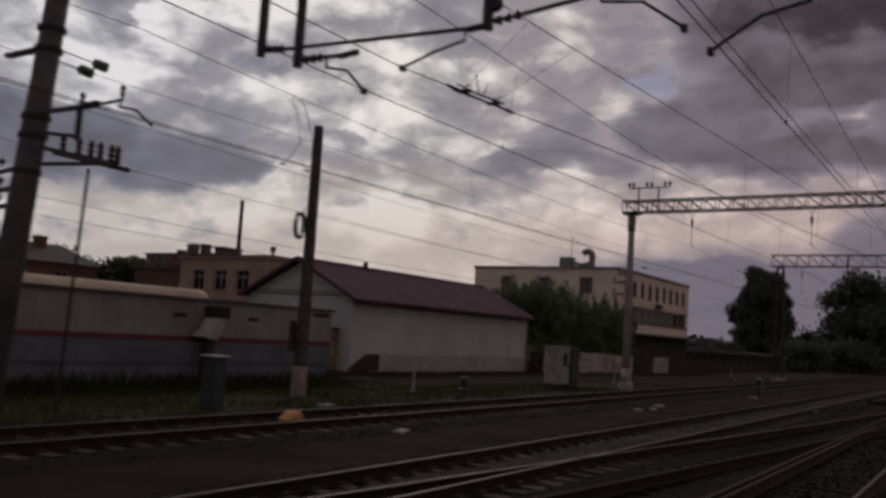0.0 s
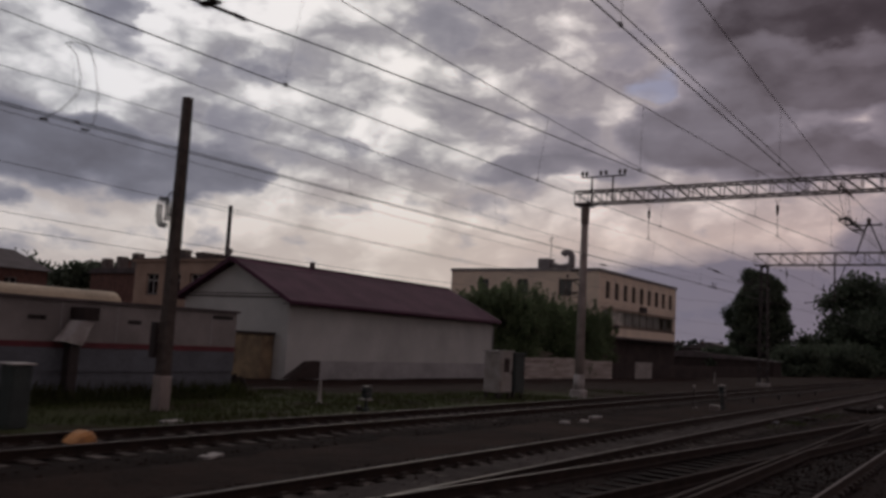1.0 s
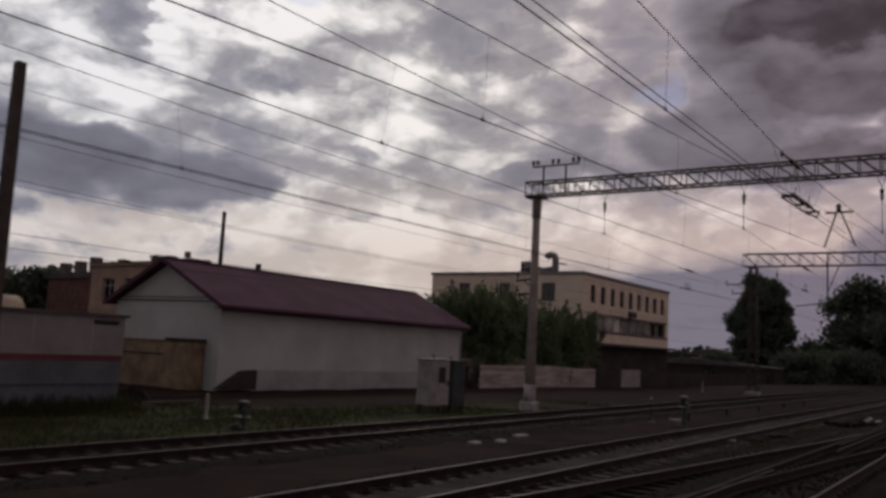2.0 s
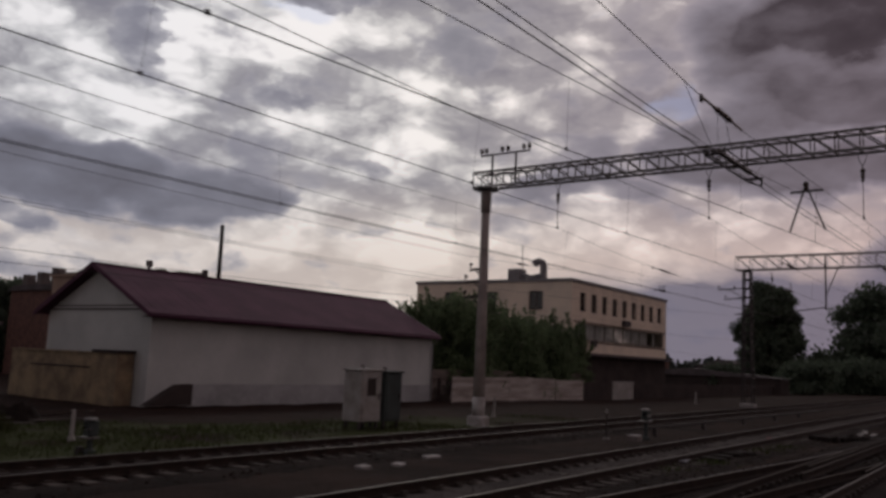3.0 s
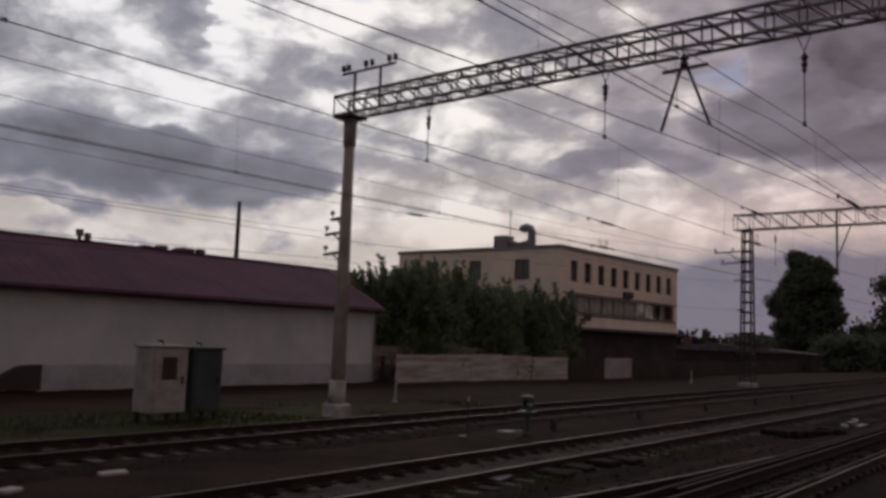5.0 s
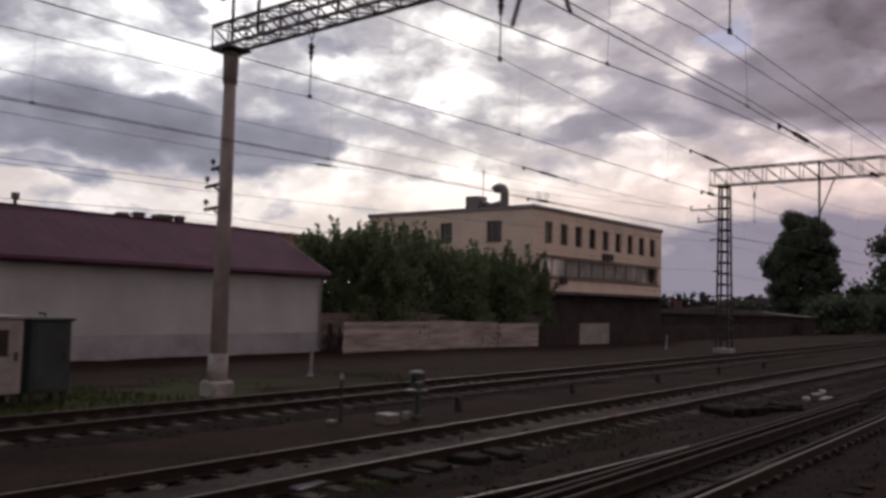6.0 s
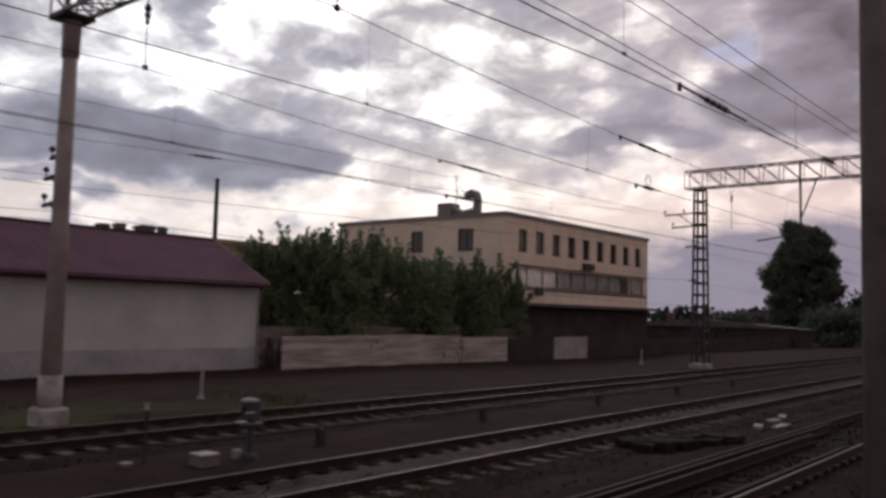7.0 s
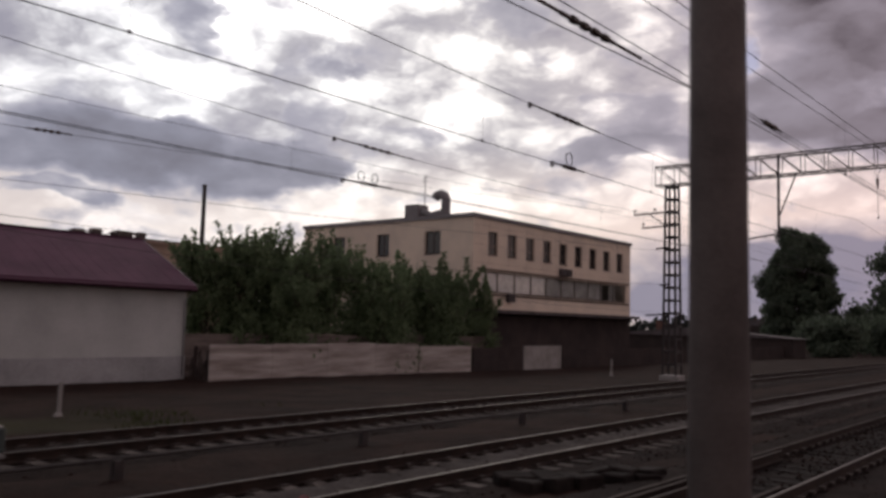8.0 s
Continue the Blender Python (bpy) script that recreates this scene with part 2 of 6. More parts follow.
M["concrete_light"] = mat("whitewashed_concrete", (0.46, 0.44, 0.43), 0.9, second=(0.25, 0.225, 0.215), scale=1.6, fine=22)
M["mast"] = mat("mast_concrete", (0.29, 0.25, 0.232), 0.9, second=(0.20, 0.168, 0.156), scale=1.4, fine=40, var=0.16, bump=0.12, size=0.01)
M["mast_dark"] = mat("old_mast_concrete", (0.165, 0.138, 0.13), 0.9, second=(0.095, 0.078, 0.074), scale=1.4, fine=40, var=0.2, bump=0.15, size=0.01)
M["mast_old"] = mat("sooty_mast_concrete", (0.105, 0.092, 0.092), 0.9, second=(0.06, 0.052, 0.053), scale=1.4, fine=40, var=0.2, bump=0.15, size=0.01)
M["steel"] = mat("galvanised_steel", (0.20, 0.19, 0.19), 0.55, 0.6, second=(0.11, 0.09, 0.085), scale=4)
M["conduit"] = mat("dull_conduit_steel", (0.055, 0.048, 0.046), 0.85, 0.1, second=(0.03, 0.025, 0.023), scale=3)
M["steel_dark"] = mat("dark_steel", (0.055, 0.045, 0.045), 0.6, 0.5, scale=4)
M["wire"] = mat("wire_copper", (0.06, 0.052, 0.054), 0.5, 0.6, bump=0)
M["insulator"] = mat("brown_porcelain", (0.05, 0.028, 0.022), 0.25, bump=0)
M["insulator_green"] = mat("green_glass_insulator", (0.34, 0.46, 0.30), 0.15, bump=0, through_light=0.6)
M["wood_dark"] = mat("tarred_wood", (0.085, 0.065, 0.055), 0.85, second=(0.045, 0.034, 0.03), scale=5, fine=60)
# tarred timber tone, also used to shade the inner sleepers
M["tarred_shaded"] = mat("tarred_shaded_timber", (0.022, 0.017, 0.015), 0.95, second=(0.012, 0.009, 0.008), scale=5, fine=60, spec=0.1)
M["plaster_white"] = mat("white_plaster", (0.452, 0.460, 0.448), 0.92, second=(0.362, 0.370, 0.358), scale=0.35, fine=12, var=0.08, bump=0.1, spec=0.2)
M["plinth"] = mat("grey_plinth", (0.38, 0.38, 0.385), 0.92, second=(0.28, 0.28, 0.285), scale=0.9, fine=18, spec=0.2)
M["roof_red"] = mat("maroon_metal_roof", (0.094, 0.043, 0.068), 0.92, second=(0.070, 0.033, 0.052), scale=0.6, fine=8, var=0.15, bump=0.05, spec=0.2)
M["beige"] = mat("beige_plaster", (0.72, 0.61, 0.495), 0.92, second=(0.61, 0.52, 0.43), scale=0.45, fine=14, var=0.10, bump=0.08, spec=0.2)
M["pink"] = mat("faded_ochre_plaster", (0.41, 0.30, 0.235), 0.92, second=(0.30, 0.215, 0.168), scale=0.5, fine=12, var=0.14, spec=0.2)
M["parapet"] = mat("parapet_sheet", (0.12, 0.10, 0.105), 0.9, spec=0.2, second=(0.08, 0.07, 0.07), scale=1)
M["coping"] = mat("grey_coping_sheet", (0.27, 0.255, 0.262), 0.75, second=(0.18, 0.17, 0.172), scale=1.2, spec=0.3)
M["grey_panel"] = mat("light_grey_panel", (0.25, 0.23, 0.225), 0.85, second=(0.175, 0.16, 0.155), scale=0.6, fine=10, var=0.12)
M["blue_grey"] = mat("blue_grey_panel", (0.135, 0.148, 0.172), 0.85, second=(0.09, 0.097, 0.113), scale=0.8, fine=10)
M["stripe"] = mat("crimson_stripe", (0.15, 0.030, 0.040), 0.8, scale=2)
M["cream_roof"] = mat("cream_sheet_roof", (0.50, 0.41, 0.29), 0.8, second=(0.34, 0.28, 0.20), scale=0.5, fine=9)
M["yellow_wall"] = mat("yellowed_plaster", (0.32, 0.24, 0.145), 0.92, second=(0.15, 0.108, 0.072), scale=0.9, fine=12)
M["glass"] = mat("window_glass", (0.02, 0.02, 0.024), 0.08, bump=0)
M["clear_glass"] = mat("clear_glass", (0.9, 0.92, 0.92), 0.03, bump=0, var=0.0)
M["clear_glass"].node_tree.nodes["Principled BSDF"].inputs["Transmission Weight"].default_value = 1.0
M["frame_white"] = mat("white_frame", (0.6, 0.58, 0.55), 0.7, bump=0)
M["frame_brown"] = mat("brown_frame", (0.075, 0.045, 0.035), 0.7, bump=0)
M["curtain"] = mat("pale_curtain", (0.68, 0.65, 0.61), 0.9, second=(0.45, 0.43, 0.41), scale=1.2, fine=6, var=0.3, bump=0)
M["dark_wall"] = mat("dark_brown_wall", (0.060, 0.045, 0.042), 0.9, second=(0.035, 0.028, 0.027), scale=0.6, spec=0.2)
M["fence"] = mat("whitewashed_fence", (0.50, 0.455, 0.425), 0.92, second=(0.26, 0.22, 0.20), scale=1.0, fine=14, vary=0.12, spec=0.2, squash=(1.0, 0.35, 3.5))
M["fence_old"] = mat("weathered_fence", (0.24, 0.20, 0.18), 0.92, second=(0.11, 0.085, 0.075), scale=1.0, fine=14, vary=0.2, spec=0.2, squash=(1.0, 0.4, 3.0))
M["cabinet"] = mat("white_cabinet_paint", (0.34, 0.325, 0.31), 0.7, second=(0.23, 0.205, 0.19), scale=1.6, fine=20)
M["cabinet_green"] = mat("green_cabinet_paint", (0.040, 0.052, 0.050), 0.8, second=(0.026, 0.034, 0.033), scale=1.6)
M["orange"] = mat("orange_paint", (0.62, 0.30, 0.10), 0.75, second=(0.42, 0.21, 0.09), scale=5)
M["brick"] = mat("brown_brick", (0.17, 0.085, 0.065), 0.9, second=(0.10, 0.05, 0.042), scale=2.5)
M["bark"] = mat("bark", (0.07, 0.055, 0.045), 0.95, scale=4, fine=30, bump=0.5)
M["leaf"] = mat("green_leaf", (0.22, 0.285, 0.155), 0.7, second=(0.15, 0.205, 0.11), scale=0.7, islands=0.4, bump=0, spec=0.2, through_light=0.5)
M["leaf_dark"] = mat("dark_leaf", (0.15, 0.185, 0.13), 0.75, second=(0.10, 0.128, 0.092), scale=0.3, islands=0.5, bump=0, spec=0.2, through_light=0.4)
M["lid_paint"] = mat("pale_lid_paint", (0.17, 0.175, 0.20), 0.7, second=(0.10, 0.10, 0.11), scale=4)
M["red_paint"] = mat("faded_red_paint", (0.22, 0.022, 0.026), 0.6, second=(0.09, 0.014, 0.014), scale=6)
M["grass"] = mat("grass_blade", (0.058, 0.076, 0.026), 0.8, second=(0.050, 0.052, 0.022), scale=0.5, islands=0.3, bump=0, spec=0.2, through_light=0.4)
M["black"] = mat("rubber_and_shade_black", (0.015, 0.014, 0.014), 0.6, bump=0)
M["far_wood"] = mat("far_wood", (0.035, 0.045, 0.032), 0.95, second=(0.022, 0.027, 0.024), scale=0.05, fine=0.6, var=0.5, bump=0)


def ground_material():
    """Brown cinder soil with weedy grass in the strip beyond the tracks."""
    m = mat("ground_soil", (0.033, 0.0182, 0.0138), 0.95, second=(0.017, 0.0094, 0.0076), scale=0.45, fine=9, var=0.5, bump=0.8, size=0.06, spec=0.06)
    tree = m.node_tree
    link = tree.links.new
    shader = tree.nodes["Principled BSDF"]
    soil = shader.inputs["Base Color"].links[0].from_socket
    place = tree.nodes.new("ShaderNodeNewGeometry")
    patch = tree.nodes.new("ShaderNodeTexNoise")
    patch.inputs["Scale"].default_value, patch.inputs["Detail"].default_value = 0.35, 5.0
    link(place.outputs["Position"], patch.inputs["Vector"])
    sep = tree.nodes.new("ShaderNodeSeparateXYZ")
    link(place.outputs["Position"], sep.inputs[0])
    def slope(source, a, b):
        n = node(tree, "ShaderNodeMapRange", _1=a, _2=b, _3=0.0, _4=1.0)
        link(source, n.inputs[0])
        return n.outputs[0]
    def times(a, b):
        n = node(tree, "ShaderNodeMath", op="MULTIPLY")
        link(a, n.inputs[0])
        link(b, n.inputs[1])
        return n.outputs[0]
    verge = node(tree, "ShaderNodeMapRange", _1=30.0, _2=40.0, _3=-38.0, _4=-27.0)
    link(sep.outputs[1], verge.inputs[0])
    inside = node(tree, "ShaderNodeMath", op="SUBTRACT")
    link(sep.outputs[0], inside.inputs[0])
    link(verge.outputs[0], inside.inputs[1])
    mask = times(times(times(slope(sep.outputs[0], -20.2, -21.6), slope(inside.outputs[0], -1.5, 1.2)), slope(sep.outputs[1], 56.0, 46.0)), slope(patch.outputs["Fac"], 0.36, 0.52))
    mix = node(tree, "ShaderNodeMix", blend="MIX")
    link(mask, mix.inputs[0])
    link(soil, mix.inputs[6])
    mix.inputs[7].default_value = (0.036, 0.041, 0.016, 1)
    link(mix.outputs[2], shader.inputs["Base Color"])
    return m


M["ground"] = ground_material()


# ---- building blocks ----
ORIGIN = {}


def thing(name, at, label, category, group="", kind=""):
    ob = new(name)
    ob.location = at
    ob.empty_display_size = 0.3
    ORIGIN[ob] = Vector(at)
    return tagged(ob, label, category, group, kind)


def part(name, bm, material, parent=None, label="", smooth=False, kind=""):
    """One mesh object from a bmesh in world coordinates, under its thing or part."""
    mesh = bpy.data.meshes.new(name)
    base = ORIGIN[parent] if parent else Vector((0, 0, 0))
    bmesh.ops.translate(bm, verts=bm.verts, vec=-base)
    bm.normal_update()
    bm.to_mesh(mesh)
    bm.free()
    if smooth:
        for p in mesh.polygons:
            p.use_smooth = True
    mesh.materials.append(material)
    ob = new(name, mesh)
    ob.parent = parent
    ORIGIN[ob] = base.copy()
    return tagged(ob, label, kind=kind)


def piece(name, mesh, parent, at, rz=0.0):
    ob = new(name, mesh)
    ob.parent = parent
    ob.location = Vector(at) - ORIGIN[parent]
    ob.rotation_euler = (0, 0, rz)
    return ob


def mesh_of(name, bm, material):
    mesh = bpy.data.meshes.new(name)
    bm.normal_update()
    bm.to_mesh(mesh)
    bm.free()
    mesh.materials.append(material)
    return mesh


def box(bm, x0, x1, y0, y1, z0, z1, bevel=0.0):
    v = [bm.verts.new((x, y, z)) for x in (x0, x1) for y in (y0, y1) for z in (z0, z1)]
    fs = [bm.faces.new([v[i] for i in f]) for f in ((0, 1, 3, 2), (4, 6, 7, 5), (0, 4, 5, 1), (2, 3, 7, 6), (0, 2, 6, 4), (1, 5, 7, 3))]
    if bevel:
        es = list({e for f in fs for e in f.edges})
        bmesh.ops.bevel(bm, geom=es, offset=bevel, segments=1, affect="EDGES")
    return bm


def boxed(*a, **k):
    return box(bmesh.new(), *a, **k)


def rod(bm, p, q, r0, r1=None, n=10, caps=True):
    """A round bar from p to q."""
    p, q = Vector(p), Vector(q)
    r1 = r0 if r1 is None else r1
    way = (q - p).normalized()
    side = way.cross(Vector((0, 0, 1)) if abs(way.z) < 0.9 else Vector((1, 0, 0))).normalized()
    up = side.cross(way)
    rings = []
    for c, r in ((p, r0), (q, r1)):
        rings.append([bm.verts.new(c + r * (math.cos(a) * side + math.sin(a) * up)) for a in (2 * math.pi * k / n for k in range(n))])
    for k in range(n):
        bm.faces.new((rings[0][k], rings[0][(k + 1) % n], rings[1][(k + 1) % n], rings[1][k]))
    if caps:
        bm.faces.new(rings[0][::-1])
        bm.faces.new(rings[1])
    return bm


def bar(bm, p, q, w, h=None):
    """A square bar from p to q, w across and h high."""
    p, q = Vector(p), Vector(q)
    h = h or w
    way = (q - p).normalized()
    side = way.cross(Vector((0, 0, 1)) if abs(way.z) < 0.95 else Vector((0, 1, 0))).normalized()
    up = side.cross(way)
    rings = [[bm.verts.new(c + sx * side * w / 2 + sz * up * h / 2) for sx, sz in ((-1, -1), (1, -1), (1, 1), (-1, 1))] for c in (p, q)]
    for k in range(4):
        bm.faces.new((rings[0][k], rings[0][(k + 1) % 4], rings[1][(k + 1) % 4], rings[1][k]))
    bm.faces.new(rings[0][::-1])
    bm.faces.new(rings[1])
    return bm


def tube(bm, points, r, n=6):
    """A round tube along points."""
    points = [Vector(p) for p in points]
    rings = []
    for i, p in enumerate(points):
        way = (points[min(i + 1, len(points) - 1)] - points[max(i - 1, 0)]).normalized()
        side = way.cross(Vector((0, 0, 1)) if abs(way.z) < 0.9 else Vector((1, 0, 0))).normalized()
        up = side.cross(way)
        rings.append([bm.verts.new(p + r * (math.cos(2 * math.pi * k / n) * side + math.sin(2 * math.pi * k / n) * up)) for k in range(n)])
    for a, b in zip(rings, rings[1:]):
        for k in range(n):
            bm.faces.new((a[k], a[(k + 1) % n], b[(k + 1) % n], b[k]))
    bm.faces.new(rings[0][::-1])
    bm.faces.new(rings[-1])
    return bm


def lathe(bm, at, profile, n=12):
    """A turned form: profile of (radius, height) above at."""
    at = Vector(at)
    rings = [[bm.verts.new(at + Vector((r * math.cos(2 * math.pi * k / n), r * math.sin(2 * math.pi * k / n), z))) for k in range(n)] for r, z in profile]
    for a, b in zip(rings, rings[1:]):
        for k in range(n):
            bm.faces.new((a[k], a[(k + 1) % n], b[(k + 1) % n], b[k]))
    bm.faces.new(rings[0][::-1])
    bm.faces.new(rings[-1])
    return bm


def prism(bm, section, y0, y1):
    """A section of (x, z) points run along y."""
    a = [bm.verts.new((x, y0, z)) for x, z in section]
    b = [bm.verts.new((x, y1, z)) for x, z in section]
    n = len(section)
    for k in range(n):
        bm.faces.new((a[k], a[(k + 1) % n], b[(k + 1) % n], b[k]))
    bm.faces.new(a[::-1])
    bm.faces.new(b)
    return bm


# ---- ground ----
RAIL = 0.45           # rail head height
TRACKS = [(-18.85, "outer"), (-12.70, "middle"), (-8.35, "inner")]


def ground_height(x, y):
    z = 0.20
    if x < -20.5:
        z -= 0.28 * min(1.0, (-20.5 - x) / 14.0)
    if y > 75 and x < -30:
        z -= 0.15 * min(1.0, (y - 75) / 15.0)
    return z


def make_ground():
    bm = bmesh.new()
    xs = [-3000, -1200, -500, -250, -150, -100, -80, -65] + [-55 + 0.5 * k for k in range(103)] + [0, 8, 20, 60, 150, 400, 1200, 3000]
    ys = [-3000, -1000, -300, -100, -40, -15, -5] + [0.5 * k for k in range(0, 181)] + [95, 105, 120, 140, 170, 220, 300, 450, 800, 1500, 3000]
    rows = []
    for y in ys:
        row = []
        for x in xs:
            z = ground_height(x, y)
            if -50 < x < -4 and 0 <= y <= 90:
                z += 0.05 * noise.noise(Vector((x * 0.6, y * 0.6, 0))) + 0.03 * noise.noise(Vector((x * 2.1, y * 2.1, 5)))
            row.append(bm.verts.new((x, y, z)))
        rows.append(row)
    for a, b in zip(rows, rows[1:]):
        for k in range(len(xs) - 1):
            bm.faces.new((a[k], a[k + 1], b[k + 1], b[k]))
    tagged(part("ground", bm, M["ground"], smooth=True), "dark brown cinder ground of a railway yard", "ground", kind="structure")


make_ground()


def make_ballast(cx, y0, y1):
    bm = bmesh.new()
    offs = [-2.6, -2.1, -1.7, -1.3, -0.9, -0.45, 0, 0.45, 0.9, 1.3, 1.7, 2.1, 2.6]
    tops = [0.0, 0.17, 0.26, 0.27, 0.25, 0.235, 0.23, 0.235, 0.25, 0.27, 0.26, 0.17, 0.0]
    rows = []
    y = y0
    while y < y1:
        rows.append([bm.verts.new((cx + o, y, max(-0.1, z + (0.035 * noise.noise(Vector((cx + o, y, 0)) * 3.0) if 0 < k < 12 else 0)))) for k, (o, z) in enumerate(zip(offs, tops))])
        y += 0.3 if y < 90 else 3.0
    for a, b in zip(rows, rows[1:]):
        for k in range(len(offs) - 1):
            bm.faces.new((a[k], a[k + 1], b[k + 1], b[k]))
    tagged(part("ballast_bed", bm, M["ballast"], smooth=True), "dark oily crushed-stone bed under a track", "ballast", kind="structure")


for cx, _ in TRACKS:
    make_ballast(cx, -20.0, 300.0)


# ---- tracks ----
RAIL_FOOT = [(-0.075, 0.0), (-0.075, 0.012), (-0.012, 0.03), (-0.010, 0.135), (-0.037, 0.148), (-0.037, 0.172), (0.037, 0.172), (0.037, 0.148), (0.010, 0.135), (0.012, 0.03), (0.075, 0.012), (0.075, 0.0)]


def make_rail(parent, line, head="rail_top"):
    """A rail along a line of (x, y) points, its head at the rail height, with a worn bright top of its own."""
    bm, top = bmesh.new(), bmesh.new()
    for (xa, ya), (xb, yb) in zip(line, line[1:]):
        z0 = RAIL - 0.18
        a = [bm.verts.new((xa + x, ya, z0 + z)) for x, z in RAIL_FOOT]
        b = [bm.verts.new((xb + x, yb, z0 + z)) for x, z in RAIL_FOOT]
        n = len(RAIL_FOOT)
        for k in range(n):
            bm.faces.new((a[k], a[(k + 1) % n], b[(k + 1) % n], b[k]))
        c = [top.verts.new((x, y, RAIL + dz)) for x, y, dz in ((xa - 0.020, ya, -0.006), (xa - 0.014, ya, 0.0), (xa + 0.014, ya, 0.0), (xa + 0.020, ya, -0.006))]
        d = [top.verts.new((x, y, RAIL + dz)) for x, y, dz in ((xb - 0.020, yb, -0.006), (xb - 0.014, yb, 0.0), (xb + 0.014, yb, 0.0), (xb + 0.020, yb, -0.006))]
        for k in range(3):
            top.faces.new((c[k], c[k + 1], d[k + 1], d[k]))
    bmesh.ops.remove_doubles(bm, verts=bm.verts, dist=0.0005)
    bmesh.ops.remove_doubles(top, verts=top.verts, dist=0.0005)
    rail = part("rail", bm, M["rail_side"], parent)
    part("running_surface", top, M[head], rail, "worn bright rail head" if head == "rail_top" else "dull rail head with shade in its colour")


def sleeper_mesh():
    bm = bmesh.new()
    sec = [(-1.35, 0.0), (-1.35, 0.09), (-0.55, 0.09), (-0.45, 0.06), (0.45, 0.06), (0.55, 0.09), (1.35, 0.09), (1.35, 0.0)]
    prism(bm, sec, -0.12, 0.12)
    return mesh_of("sleeper", bm, M["sleeper"])


SLEEPER = sleeper_mesh()
# inner sleepers carry the train window's corner darkening in their colour
SHADED_SLEEPER = mesh_of("sleeper", prism(bmesh.new(), [(-1.35, 0.0), (-1.35, 0.075), (1.35, 0.075), (1.35, 0.0)], -0.12, 0.12), M["tarred_shaded"])


def make_track(cx, which):
    track = thing("railway_track", (cx, 40, 0.2), "rusty broad-gauge railway track on %s sleepers in dark ballast" % ("shade-toned timber" if which == "inner" else "concrete"), "railway track", "yard tracks")
    for s in (-0.797, 0.797):
        make_rail(track, [(cx + s, -20), (cx + s, 100), (cx + s, 400)], "rail_shaded" if which == "inner" and s < 0 else "rail_top")
    clips, far = bmesh.new(), bmesh.new()
    y, rng = 4.0, random.Random(int(-cx * 10))
    while y < 250:
        if y < 110:
            piece("sleeper", SHADED_SLEEPER if which == "inner" else SLEEPER, track, (cx + rng.uniform(-0.03, 0.03), y, (0.165 if which == "inner" else 0.20) + rng.uniform(-0.012, 0.008)), rng.uniform(-0.012, 0.012))
            for s in (-0.797, 0.797):
                for o in (-0.11, 0.11):
                    box(clips, cx + s + o - 0.04, cx + s + o + 0.04, y - 0.07, y + 0.07, 0.28, 0.325)
        else:
            box(far, cx - 1.35, cx + 1.35, y - 0.12, y + 0.12, 0.20, 0.29)
        y += 0.56
    part("rail_fastening", clips, M["fastening"], track, kind="stuff")
    part("far_sleepers", far, M["tarred_shaded" if which == "inner" else "sleeper"], track, kind="stuff")


for cx, which in TRACKS:
    make_track(cx, which)


CROSSING = [(-12.3, 6.0), (-11.5, 15.0), (-10.95, 20.3), (-10.5, 24.3), (-9.6, 33.0), (-9.1, 38.6), (-8.6, 43.5), (-8.37, 47.5)]


def crossing_x(y):
    return float(np.interp(y, [q for _, q in CROSSING], [p for p, _ in CROSSING]))


def make_crossover():
    cross = thing("crossover_track", (-10.6, 30, 0.2), "diverging crossover rails linking two yard tracks", "railway track", "yard tracks")
    for s in (-0.8, 0.8):
        make_rail(cross, [(x + s, y) for x, y in CROSSING], "rail_shaded" if s > 0 else "rail_top")
    # check and wing rails beside the inner track
    for x, y0, y1 in ((-8.98, 16.0, 34.0), (-8.98, 42.0, 60.0), (-8.72, 40.0, 57.5), (-7.72, 42.0, 56.0)):
        make_rail(cross, [(x, y0), (x, y1)], "rail_shaded")
    timber = bmesh.new()
    prism(timber, [(-1.9, 0.0), (-1.9, 0.075), (1.9, 0.075), (1.9, 0.0)], -0.12, 0.12)
    mesh = mesh_of("timber", timber, M["tarred_shaded"])
    for k in range(60):
        y = 14.28 + 0.56 * k
        piece("timber", mesh, cross, (crossing_x(y) + 0.2, y, 0.165))


make_crossover()


def make_crib(cx, width, level, material, label):
    """Crushed stone heaped between the rails, almost over the sleepers."""
    bm, rows, n = bmesh.new(), [], 9
    for j in range(480):
        y = 2.0 + 0.25 * j
        rows.append([bm.verts.new((cx + width * (2 * k / (n - 1) - 1), y, level - 0.05 * (k in (0, n - 1)) + 0.035 * noise.noise(Vector((cx + k * 0.5, y * 2.3, 1))) + 0.02 * noise.noise(Vector((k * 1.7, y * 0.7, cx))))) for k in range(n)])
    for a, b in zip(rows, rows[1:]):
        for k in range(n - 1):
            bm.faces.new((a[k], a[k + 1], b[k + 1], b[k]))
    tagged(part("crib_ballast", bm, M[material], smooth=True), label, "ballast", kind="structure")


make_crib(-12.70, 0.68, 0.272, "crib", "grey crushed stone packed between the rails")
make_crib(-18.85, 0.70, 0.285, "ballast", "dark oily crushed stone packed between the rails")


